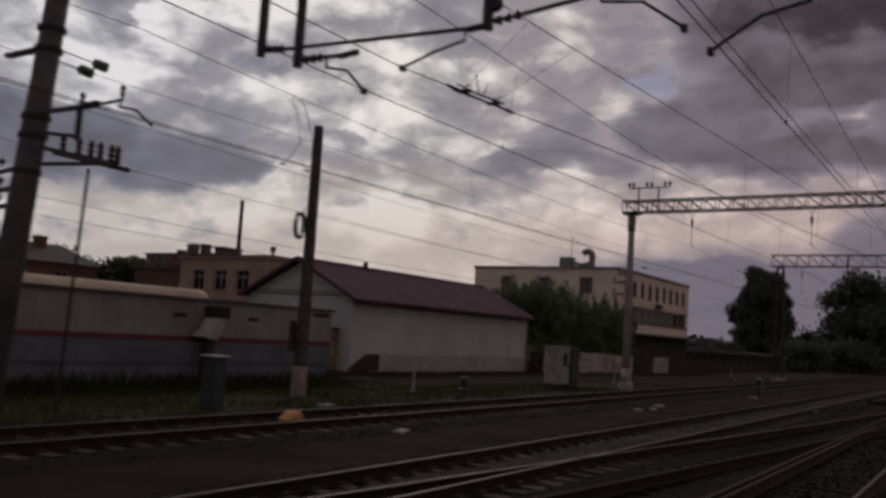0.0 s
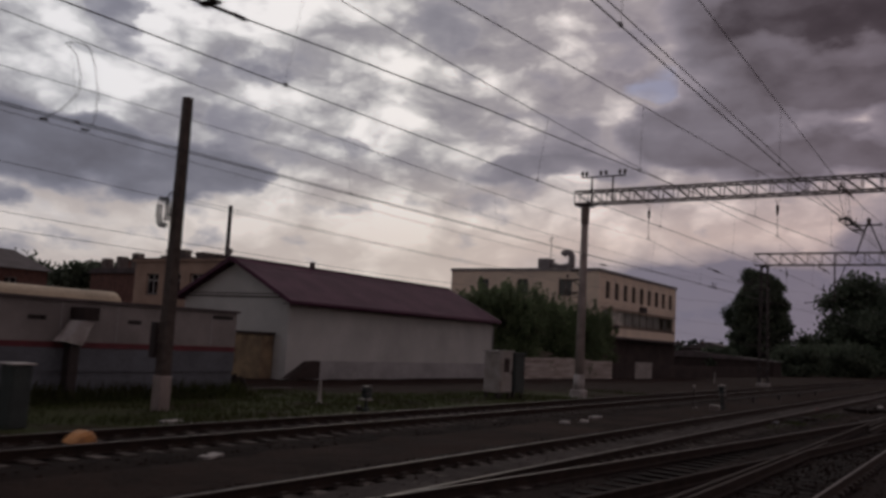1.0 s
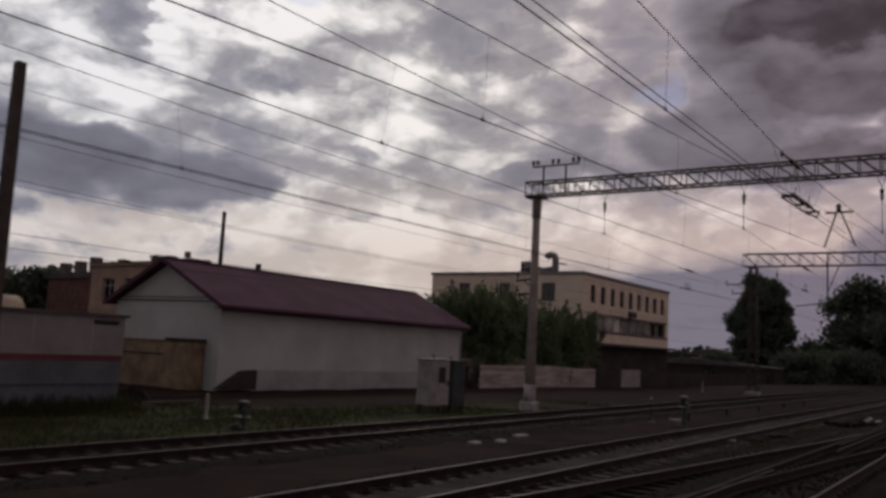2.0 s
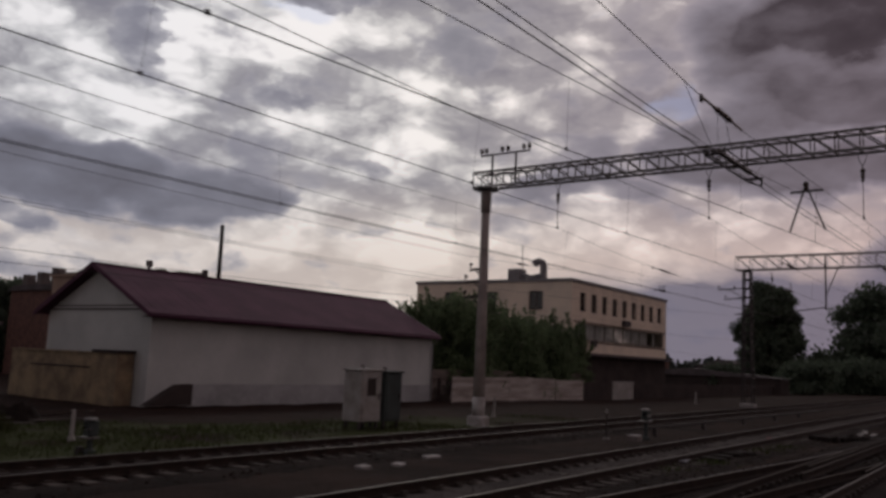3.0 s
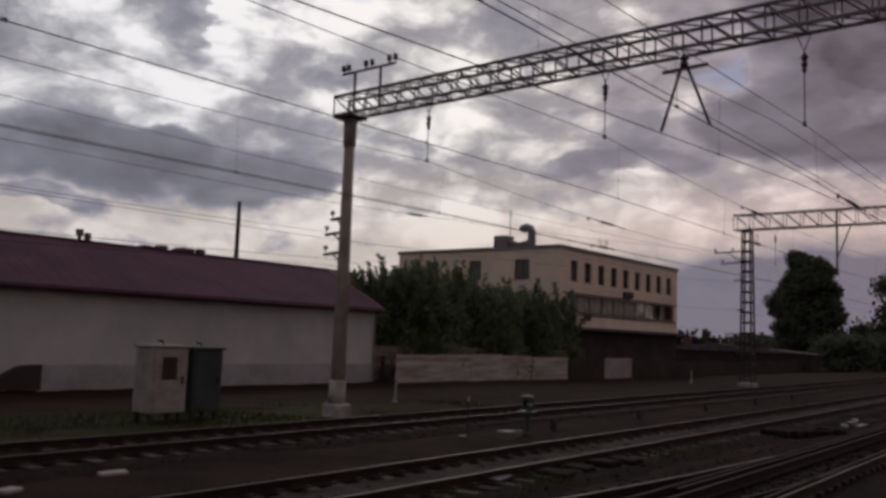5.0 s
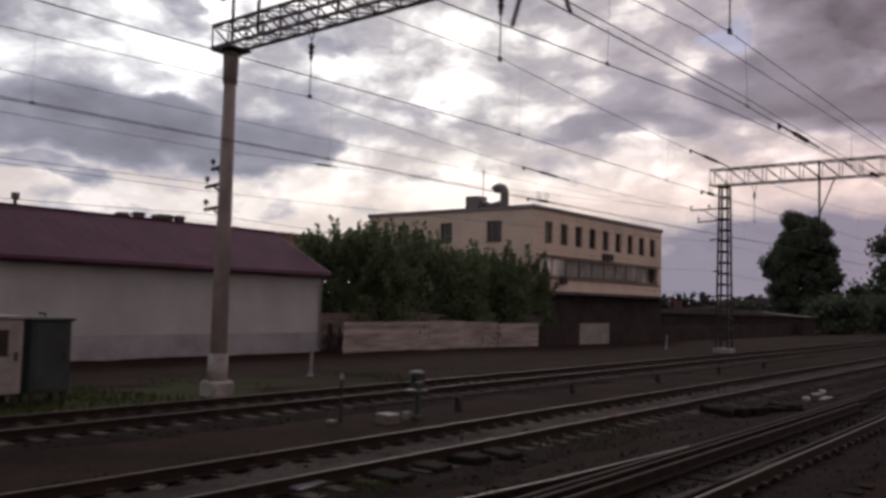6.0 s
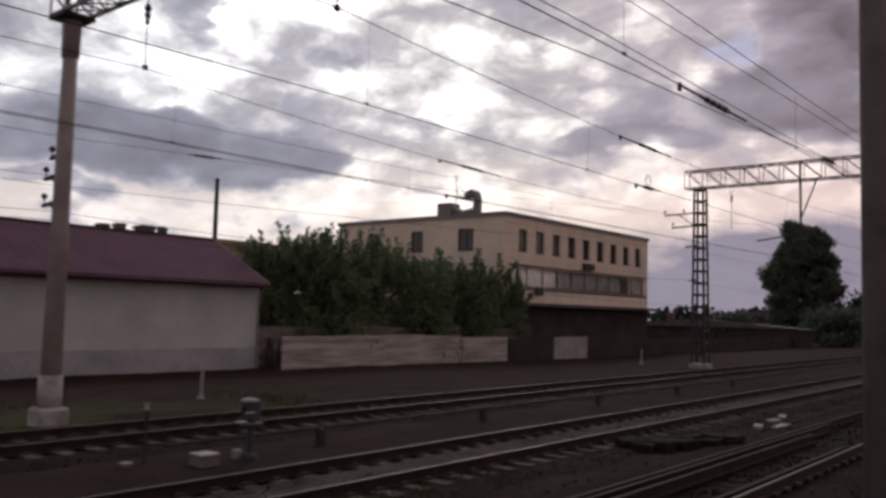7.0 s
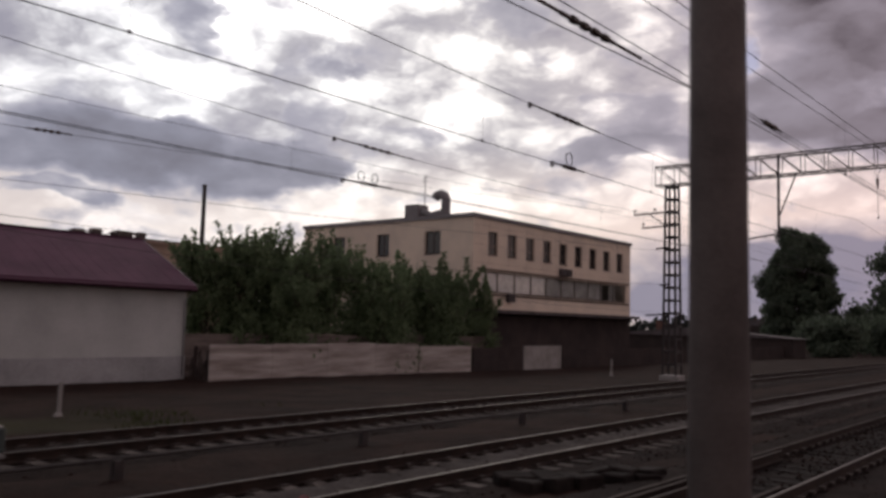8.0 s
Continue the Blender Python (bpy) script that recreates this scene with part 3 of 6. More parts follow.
def scatter_stones():
    rng = random.Random(7)
    verts, faces = [], []
    shape = [Vector((1, 0, 0)), Vector((0, 1, 0)), Vector((-1, 0, 0)), Vector((0, -1, 0)), Vector((0, 0, 0.8)), Vector((0, 0, -0.6))]
    tris = [(0, 1, 4), (1, 2, 4), (2, 3, 4), (3, 0, 4), (1, 0, 5), (2, 1, 5), (3, 2, 5), (0, 3, 5)]
    for _ in range(26000):
        cx = rng.choice(TRACKS)[0]
        x, y = cx + rng.uniform(-2.3, 2.3), rng.uniform(8, 85)
        o = abs(x - cx)
        z = 0.25 if o < 1.75 else 0.25 - 0.28 * (o - 1.75)
        if any(abs(o - 0.797) < 0.12 for _ in (0,)):
            continue
        r = rng.uniform(0.02, 0.05)
        turn = Euler((rng.uniform(0, 3), rng.uniform(0, 3), rng.uniform(0, 6))).to_matrix()
        n = len(verts)
        verts += [tuple(Vector((x, y, z)) + turn @ (r * rng.uniform(0.7, 1.3) * s)) for s in shape]
        faces += [tuple(n + i for i in t) for t in tris]
    mesh = bpy.data.meshes.new("ballast_stones")
    mesh.from_pydata(verts, [], faces)
    mesh.materials.append(M["stone"])
    tagged(new("ballast_stones", mesh), "loose dark crushed stones lying along the tracks", "ballast", kind="stuff")


scatter_stones()


def scatter_grass():
    rng = random.Random(11)
    verts, faces = [], []
    made = 0
    while made < 24000:
        x, y = rng.uniform(-38, -20.9), rng.uniform(8, 60)
        thick = noise.noise(Vector((x * 0.3, y * 0.3, 3))) + (0.25 if y < 46 else -0.35) + (0.15 if x > -27 else 0)
        if thick < rng.uniform(-0.1, 0.5) or x < min(-27.0, -38.0 + 1.1 * (y - 30.0)) + rng.uniform(-1.0, 1.0):
            continue
        made += 1
        z = ground_height(x, y)
        h, a = rng.uniform(0.05, 0.20), rng.uniform(0, 6.28)
        w = rng.uniform(0.01, 0.022)
        lean = Vector((rng.uniform(-0.5, 0.5), rng.uniform(-0.5, 0.5), 1)) * h
        side = Vector((math.cos(a), math.sin(a), 0)) * w
        n, p = len(verts), Vector((x, y, z))
        verts += [tuple(p - side), tuple(p + side), tuple(p + lean * 0.6 + side * 0.7), tuple(p + lean)]
        faces += [(n, n + 1, n + 2), (n, n + 2, n + 3)]
    # taller weeds along the foot of the low block
    for _ in range(5200):
        x, y = -29.5 + abs(rng.gauss(0, 0.75)), rng.uniform(8, 32.6)
        h, a = rng.uniform(0.2, 0.75) * max(0.25, 1 - (x + 29.5) / 2.2), rng.uniform(0, 6.28)
        lean = Vector((rng.uniform(-0.3, 0.3), rng.uniform(-0.3, 0.3), 1)) * h
        side = Vector((math.cos(a), math.sin(a), 0)) * rng.uniform(0.015, 0.04)
        n, p = len(verts), Vector((x, y, ground_height(x, y)))
        verts += [tuple(p - side), tuple(p + side), tuple(p + lean * 0.6 + side * 0.9), tuple(p + lean)]
        faces += [(n, n + 1, n + 2), (n, n + 2, n + 3)]
    mesh = bpy.data.meshes.new("grass")
    mesh.from_pydata(verts, [], faces)
    mesh.materials.append(M["grass"])
    tagged(new("grass", mesh), "patchy dark green weeds and grass beside the tracks", "grass", kind="stuff")


scatter_grass()


# ---- gantries and masts ----
def insulator_string(bm, p, q, discs=3, r=0.09):
    """Porcelain discs along a short rod."""
    p, q = Vector(p), Vector(q)
    rod(bm, p, q, 0.025, n=8)
    for k in range(discs):
        c = p.lerp(q, (k + 0.5) / discs)
        way = (q - p).normalized() * ((q - p).length / discs * 0.28)
        rod(bm, c - way, c + way, r * 0.55, r, n=12)
    return bm


def make_truss(parent, x0, x1, y, z0, z1, wide=0.62, bay=0.72):
    """A box truss of angle irons across the tracks: four chords and their lacing."""
    beam = part("crossbeam", bar(bmesh.new(), (x0, y - wide / 2, z0), (x1, y - wide / 2, z0), 0.07), M["steel"], parent, "galvanised lattice crossbeam")
    for yy, zz in ((y - wide / 2, z1), (y + wide / 2, z0), (y + wide / 2, z1)):
        part("chord", bar(bmesh.new(), (x0, yy, zz), (x1, yy, zz), 0.07), M["steel"], beam)
    n = max(2, round((x1 - x0) / bay))

    def lace(p, q, w):
        part("lacing_bar", bar(bmesh.new(), p, q, w), M["steel"], beam)

    for k in range(n):
        a, b = x0 + (x1 - x0) * k / n, x0 + (x1 - x0) * (k + 1) / n
        for yy in (y - wide / 2, y + wide / 2):
            lace((a, yy, z0), (a, yy, z1), 0.035)
            lace((a, yy, z1), (b, yy, z0), 0.04)
        for zz in (z0, z1):
            lace((a, y - wide / 2, zz), (b, y + wide / 2, zz), 0.03)
            lace((a, y - wide / 2, zz), (a, y + wide / 2, zz), 0.03)
    lace((x1, y - wide / 2, z0), (x1, y - wide / 2, z1), 0.05)
    return beam


def make_mast(parent, x, y, z0, z1, r0, r1, label="tapered grey concrete mast", material="mast", lean=0.0):
    bm = bmesh.new()
    lathe(bm, (x, y, 0), [(r0, z0), (r0 + (r1 - r0) * 0.5, z0 + (z1 - z0) * 0.5), (r1, z1)], 20)
    for v in bm.verts:
        v.co.y += lean * (v.co.z - 5.0)
    return part("mast", bm, M[material], parent, label, smooth=True)


def make_hanger(parent, x, y, z0, z1):
    """A suspension insulator on a vee of wires, with its long rod."""
    bm = bmesh.new()
    tube(bm, [(x - 0.14, y, z1 + 0.42), (x, y, z1 + 0.06)], 0.012)
    tube(bm, [(x + 0.14, y, z1 + 0.42), (x, y, z1 + 0.06)], 0.012)
    rod(bm, (x, y, z1 + 0.06), (x, y, z0), 0.013, n=6)
    box(bm, x - 0.025, x + 0.025, y - 0.05, y + 0.05, z0 - 0.03, z0 + 0.06)
    hanger = part("hanger", bm, M["steel_dark"], parent)
    ins = bmesh.new()
    lathe(ins, (x, y, z1 - 0.42), [(0.025, 0.0), (0.05, 0.06), (0.04, 0.12), (0.075, 0.2), (0.045, 0.27), (0.085, 0.35), (0.03, 0.45)], 12)
    part("insulator", ins, M["insulator"], hanger, "brown suspension insulator")


def make_spike_stand(parent, xa, xb, y, z0, z1):
    """A small tee stand with six pin insulators above the beam."""
    bm = bmesh.new()
    for x in (xa + 0.55, xb - 0.62):
        bar(bm, (x, y - 0.33, z0), (x, y - 0.33, z1), 0.06)
    bar(bm, (xa, y - 0.33, z1), (xb, y - 0.33, z1), 0.06)
    stand = part("insulator_stand", bm, M["steel_dark"], parent)
    for x in (xa + 0.03, xa + 0.25, (xa + xb) / 2 - 0.13, (xa + xb) / 2 + 0.13, xb - 0.28, xb - 0.03):
        ins = bmesh.new()
        lathe(ins, (x, y - 0.33, z1 + 0.02), [(0.02, 0.0), (0.02, 0.07), (0.07, 0.09), (0.085, 0.14), (0.06, 0.19), (0.085, 0.22), (0.05, 0.27), (0.02, 0.28)], 10)
        part("pin_insulator", ins, M["insulator"], stand)


def make_bracket(parent, x, y, z, reach, brace=-0.35, pins=(1.0,)):
    """A side bracket towards -x with upright pin insulators."""
    bm = bmesh.new()
    bar(bm, (x, y, z), (x - reach, y, z - 0.06), 0.08)
    if brace:
        bar(bm, (x, y, z + brace), (x - reach * 0.6, y, z), 0.045)
    arm = part("bracket", bm, M["steel_dark"], parent)
    for f in pins:
        ins = bmesh.new()
        lathe(ins, (x - reach * f + 0.05, y, z + 0.02), [(0.02, 0), (0.02, 0.08), (0.065, 0.1), (0.075, 0.16), (0.03, 0.22)], 10)
        part("pin_insulator", ins, M["insulator"], arm)


def make_drop_post(parent, x, y, z0, z1, arm_to, arm_z, clip, strut=None):
    """A post hung below the beam with an insulated registration arm to the contact wire."""
    bm = bmesh.new()
    bar(bm, (x, y, z0), (x, y, z1), 0.10, 0.12)
    post = part("drop_post", bm, M["steel_dark"], parent)
    way = 1.0 if arm_to > x else -1.0
    ins = bmesh.new()
    insulator_string(ins, (x + 0.08 * way, y, z0 + 0.1), (x + 0.50 * way, y, z0 + 0.1 + (arm_z - z0 - 0.1) * 0.2), 3, 0.07)
    part("insulator", ins, M["insulator"], post)
    arm = bmesh.new()
    rod(arm, (x + 0.50 * way, y, z0 + 0.1 + (arm_z - z0 - 0.1) * 0.2), (arm_to, y, arm_z), 0.032, n=8)
    rod(arm, (arm_to - 0.25 * way, y, arm_z), (arm_to + 0.1 * way, y, arm_z + 0.02), 0.05, n=8)
    part("registration_arm", arm, M["steel_dark"], post)
    light = bmesh.new()
    cx, cz = clip
    a = arm_to if strut is None else strut
    tube(light, [(a, y, arm_z), (a, y, arm_z - 0.14), (a + (cx - a) * 0.5, y + 0.03, arm_z - 0.22), (cx, y, cz)], 0.022)
    box(light, cx - 0.03, cx + 0.03, y - 0.05, y + 0.05, cz - 0.05, cz + 0.03)
    part("steady_arm", light, M["steel_dark"], post)


G1Y, G0Y, G2Y = 47.23, 14.0, 84.2


def make_gantry_middle():
    g = thing("catenary_gantry", (-22.1, G1Y, 0.15), "lattice railway gantry on tapered concrete masts over the tracks", "gantry", "catenary gantries")
    m = make_mast(g, -22.1, G1Y, 0.1, 9.45, 0.235, 0.155)
    base = bmesh.new()
    lathe(base, (-22.1, G1Y, 0), [(0.26, 0.4), (0.255, 1.25), (0.225, 1.27)], 20)
    part("painted_foot", base, M["concrete_light"], m, "whitewashed foot of the mast", smooth=True)
    part("foundation", boxed(-22.43, -21.77, G1Y - 0.33, G1Y + 0.33, -0.15, 0.56, bevel=0.06), M["concrete_light"], m, "whitewashed concrete footing block")
    collar = bmesh.new()
    lathe(collar, (-22.1, G1Y, 0), [(0.195, 8.55), (0.215, 9.35), (0.20, 9.48)], 20)
    part("collar", collar, M["mast"], m, smooth=True)
    cap = bmesh.new()
    box(cap, -22.5, -21.75, G1Y - 0.38, G1Y + 0.38, 9.45, 9.53)
    part("cap_plate", cap, M["steel_dark"], m)
    make_truss(g, -22.55, -4.9, G1Y, 9.56, 10.17)
    make_spike_stand(g, -22.2, -19.95, G1Y, 9.6, 10.82)
    for x, z0, z1 in ((-18.86, 7.76, 9.1), (-13.14, 7.76, 9.1), (-8.42, 7.45, 9.0)):
        make_hanger(g, x, G1Y, z0, z1)
    for z, reach in ((6.32, 0.55), (5.85, 0.78), (5.22, 0.80)):
        make_bracket(g, -22.2, G1Y, z, reach)
    # the near mast, beside the passing train
    n = make_mast(g, -5.147, 46.9, 0.1, 9.45, 0.162, 0.122, "slim darkened concrete mast beside the line", "mast_dark")
    part("foundation", boxed(-5.50, -4.80, 46.55, 47.25, -0.15, 0.42, bevel=0.05), M["concrete"], n)
    part("cap_plate", boxed(-5.4, -4.85, 46.65, G1Y + 0.38, 9.45, 9.53), M["steel_dark"], n)
    return g


make_gantry_middle()


def make_anchor_frame():
    """The steel A-frame that hangs in the overhead line between the gantries."""
    x, y = -9.0, 42.2
    f = thing("spacer_frame", (x, y, 6.3), "dark steel A-shaped spacer hung in the overhead line", "line fitting")
    for dx in (-0.40, 0.46):
        part("leg", bar(bmesh.new(), (x, y, 7.55), (x + dx, y, 6.33), 0.04), M["steel_dark"], f)
    part("yoke", bar(bmesh.new(), (x - 0.38, y, 7.36), (x + 0.42, y, 7.38), 0.05), M["steel_dark"], f)
    ins = bmesh.new()
    lathe(ins, (x, y, 7.40), [(0.03, 0), (0.08, 0.05), (0.05, 0.1), (0.09, 0.16), (0.03, 0.24)], 10)
    part("insulator", ins, M["insulator"], f)


make_anchor_frame()


def make_gantry_far():
    g = thing("catenary_gantry", (-22.1, G2Y, 0.15), "lattice railway gantry on a riveted steel lattice mast", "gantry", "catenary gantries")
    w0, w1, z0, z1 = 0.36, 0.25, 0.3, 10.35

    def corner(sx, sy, z):
        w = w0 + (w1 - w0) * (z - z0) / (z1 - z0)
        return (-22.1 + sx * w, G2Y + sy * w, z)

    m = part("mast", boxed(-22.5, -21.7, G2Y - 0.4, G2Y + 0.4, z0 - 0.02, z0 + 0.05), M["steel_dark"], g, "riveted steel lattice mast on a base plate")
    for sx in (-1, 1):
        for sy in (-1, 1):
            part("corner_post", bar(bmesh.new(), corner(sx, sy, z0), corner(sx, sy, z1), 0.10), M["steel_dark"], m)
    n = 15
    for k in range(n + 1):
        z = z0 + (z1 - z0) * k / n
        for a, b in (((-1, -1), (1, -1)), ((1, -1), (1, 1)), ((1, 1), (-1, 1)), ((-1, 1), (-1, -1))):
            part("batten_plate", bar(bmesh.new(), corner(*a, z), corner(*b, z), 0.07, 0.12), M["steel_dark"], m)
    part("foundation", boxed(-22.6, -21.6, G2Y - 0.5, G2Y + 0.5, -0.3, 0.45, bevel=0.05), M["concrete"], m)
    make_truss(g, -22.9, 8.0, G2Y, 10.45, 11.45, 0.7, 1.05)
    make_bracket(g, -22.3, G2Y, 9.05, 2.0, -0.85, (0.42, 1.0))
    make_bracket(g, -22.3, G2Y, 8.3, 1.55, 0, (0.97,))
    make_bracket(g, -22.3, G2Y, 7.15, 0.7, 0, ())
    make_bracket(g, -22.3, G2Y, 5.2, 0.5, 0, ())
    make_bracket(g, -22.3, G2Y, 3.6, 1.3, 0, ())
    post = bmesh.new()
    bar(post, (-16.6, G2Y, 11.5), (-16.6, G2Y, 7.4), 0.10)
    p = part("drop_post", post, M["steel_dark"], g)
    part("strut", bar(bmesh.new(), (-16.55, G2Y, 8.5), (-15.75, G2Y, 10.5), 0.06), M["steel_dark"], p)
    part("registration_arm", rod(bmesh.new(), (-16.6, G2Y, 7.6), (-18.9, G2Y, 7.3), 0.04), M["steel_dark"], p)
    for x in (-20.3, -12.2):
        make_hanger(g, x, G2Y, 8.1, 9.9)


make_gantry_far()


def make_gantry_rear():
    """The gantry that the train has just passed under, with its switch gear."""
    g = thing("catenary_gantry", (-22.1, G0Y, 0.15), "railway gantry with hanging registration posts and line switch", "gantry", "catenary gantries")
    m = make_mast(g, -22.15, G0Y, 0.1, 9.45, 0.30, 0.225, "thick dark concrete mast leaning along the line", "mast_old", 0.065)
    for z in (5.15, 5.9, 6.3, 7.75, 8.2):
        part("clamp_band", lathe(bmesh.new(), (-22.15, G0Y + 0.065 * (z - 5.0), z), [(0.29, 0), (0.29, 0.09)], 20), M["steel_dark"], m)
    make_truss(g, -22.6, 4.0, G0Y, 9.56, 10.17)
    far = make_mast(g, 3.6, G0Y, 0.1, 9.5, 0.22, 0.16)
    part("foundation", boxed(3.2, 4.0, G0Y - 0.4, G0Y + 0.4, -0.15, 0.42, bevel=0.05), M["concrete"], far)
    make_drop_post(g, -15.65, G0Y, 6.72, 9.6, -11.45, 6.55, (-12.77, 6.16), -11.75)
    make_drop_post(g, -14.80, G0Y - 0.02, 6.42, 9.6, -13.70, 6.48, (-13.43, 5.90), -14.2)
    make_drop_post(g, -11.4, G0Y, 6.5, 9.6, -9.45, 6.75, (-8.76, 6.12), -9.8)
    make_drop_post(g, -6.6, G0Y, 6.3, 9.6, -7.3, 6.35, (-8.45, 5.8), -7.4)
    # cantilever to the outer track
    arm = bmesh.new()
    bar(arm, (-21.8, G0Y, 6.40), (-20.4, G0Y, 6.36), 0.08)
    bar(arm, (-21.8, G0Y, 5.98), (-20.55, G0Y, 5.80), 0.07)
    bar(arm, (-20.5, G0Y, 5.72), (-20.5, G0Y, 6.42), 0.09)
    rod(arm, (-20.4, G0Y, 6.38), (-19.95, G0Y, 6.38), 0.07)
    rod(arm, (-20.0, G0Y, 6.36), (-19.18, G0Y, 6.38), 0.03)
    a = part("cantilever", arm, M["steel_dark"], g)
    light = bmesh.new()
    tube(light, [(-19.25, G0Y, 6.38), (-19.25, G0Y, 6.25), (-18.75, G0Y, 6.14), (-18.25, G0Y, 5.80)], 0.025)
    part("steady_arm", light, M["steel_dark"], a)
    for x in (-20.45, -19.2):
        ins = bmesh.new()
        lathe(ins, (x, G0Y, 6.42), [(0.02, 0), (0.05, 0.05), (0.04, 0.12), (0.06, 0.18), (0.02, 0.24)], 10)
        part("pin_insulator", ins, M["insulator"], a)
    bm = bmesh.new()
    bar(bm, (-22.3, G0Y, 7.76), (-23.4, G0Y, 7.78), 0.13, 0.09)
    part("bracket", bm, M["steel_dark"], g)
    for z in (4.55, 4.9, 5.3):
        make_bracket(g, -22.4, G0Y, z, 0.75, 0)
    # platform with the line switch
    deck = bmesh.new()
    bar(deck, (-21.7, G0Y, 5.67), (-19.25, G0Y, 5.16), 0.09)
    bar(deck, (-21.7, G0Y + 0.3, 5.62), (-19.25, G0Y + 0.3, 5.12), 0.09)
    bar(deck, (-21.7, G0Y, 5.33), (-19.71, G0Y, 5.21), 0.07)
    sw = part("switch_platform", deck, M["steel_dark"], g, "steel platform of a line disconnector")
    for x in (-21.1, -20.55, -20.15, -19.85, -19.5, -19.3):
        ins = bmesh.new()
        lathe(ins, (x, G0Y + 0.1, 5.18 - (x + 19.3) * 0.205), [(0.04, 0), (0.075, 0.06), (0.04, 0.1), (0.075, 0.16), (0.04, 0.2), (0.07, 0.26), (0.03, 0.36)], 10)
        part("post_insulator", ins, M["insulator"], sw)
    part("operating_rod", rod(bmesh.new(), (-20.17, G0Y + 0.1, 5.17), (-20.42, G0Y + 0.1, 0.15), 0.03), M["steel_dark"], sw)
    # strain insulators on the feeder wires
    for x, y, z in ((-22.15, 14.87, 7.62), (-22.15, 15.2, 7.85)):
        ins = bmesh.new()
        insulator_string(ins, (x, y, z), (x, y + 0.34, z - 0.02), 4, 0.12)
        hung = part("strain_insulator", ins, M["insulator_green"], g, "greenish glass strain insulator")
        part("link_rod", rod(bmesh.new(), (-22.15, G0Y + 0.3, z + 0.03), (x, y, z), 0.014, n=6), M["steel_dark"], hung)
    disc = bmesh.new()
    rod(disc, (-11.3, G0Y - 0.04, 6.85), (-11.3, G0Y + 0.05, 6.83), 0.10, n=18)
    rod(disc, (-11.3, G0Y, 6.85), (-11.5, G0Y, 9.6), 0.015, n=6)
    part("pulley", disc, M["steel_dark"], g)


make_gantry_rear()


# ---- overhead wires ----
def wire_points(stops, sag, steps=14):
    """Points along a wire; sag, for a span of 35 m, is one number or one for each span."""
    out = []
    sags = sag if isinstance(sag, tuple) else (sag,) * (len(stops) - 1)
    for (a, b), sag in zip(zip(stops, stops[1:]), sags):
        a, b = Vector(a), Vector(b)
        for k in range(steps):
            f = k / steps
            out.append(a.lerp(b, f) - Vector((0, 0, sag * 4 * f * (1 - f) * (b - a).length / 35.0)))
    out.append(Vector(stops[-1]))
    return out


def height_at(points, y):
    for a, b in zip(points, points[1:]):
        if a.y <= y <= b.y:
            return a.lerp(b, (y - a.y) / max(1e-6, b.y - a.y))
    return points[-1]


def section_insulator(parent, points, y0, y1, horns=0):
    """A long insulator clamped into a wire, with arc horns above it."""
    p, q = height_at(points, y0), height_at(points, y1)
    bm = bmesh.new()
    rod(bm, p, p.lerp(q, 0.3), 0.022, n=8)
    rod(bm, p.lerp(q, 0.28), p.lerp(q, 0.72), 0.03, n=10)
    rod(bm, p.lerp(q, 0.7), q, 0.022, n=8)
    for f in (0.36, 0.45, 0.54, 0.63):
        rod(bm, p.lerp(q, f), p.lerp(q, f + 0.04), 0.05, n=12)
    body = part("section_insulator", bm, M["insulator"], parent, "ribbed insulator clamped into the wire")
    clamp = bmesh.new()
    box(clamp, p.x - 0.02, p.x + 0.02, p.y - 0.06, p.y + 0.02, p.z - 0.09, p.z + 0.03)
    part("clamp", clamp, M["steel_dark"], body)
    for k in range(horns):
        c = p.lerp(q, 0.5 if horns == 1 else 0.36 + 0.28 * k) + Vector((0, 0, 0.05))
        r = 0.15 if horns == 1 else 0.13
        horn = bmesh.new()
        tube(horn, [c + Vector((0, r * 0.9 * math.sin(a), r - r * math.cos(a))) for a in (0.45 + (2 * math.pi - 0.9) * j / 14 for j in range(15))], 0.012, 5)
        part("arc_horn", horn, M["wire"], body)


def make_catenary(contact, messenger, droppers, label, breaks=(), sag=0.42, twin=(0.0,)):
    at = contact[1]
    line = thing("overhead_line", at, label, "overhead line", "overhead lines")
    c, m = wire_points(contact, 0.035), wire_points(messenger, sag)
    for dx in twin:
        part("contact_wire", tube(bmesh.new(), [p + Vector((dx, 0, dx * 0.5)) for p in c], 0.0085), M["wire"], line)
    part("messenger_wire", tube(bmesh.new(), m, 0.0075), M["wire"], line)
    for y in droppers:
        part("dropper", tube(bmesh.new(), [height_at(m, y), height_at(c, y)], 0.003, 4), M["wire"], line)
        p = height_at(c, y)
        part("clip", boxed(p.x - 0.012, p.x + 0.012, p.y - 0.03, p.y + 0.03, p.z - 0.015, p.z + 0.035), M["steel_dark"], line)
    for which, y0, y1, horns in breaks:
        section_insulator(line, c if which == "contact" else m, y0, y1, horns)
    return line, c, m


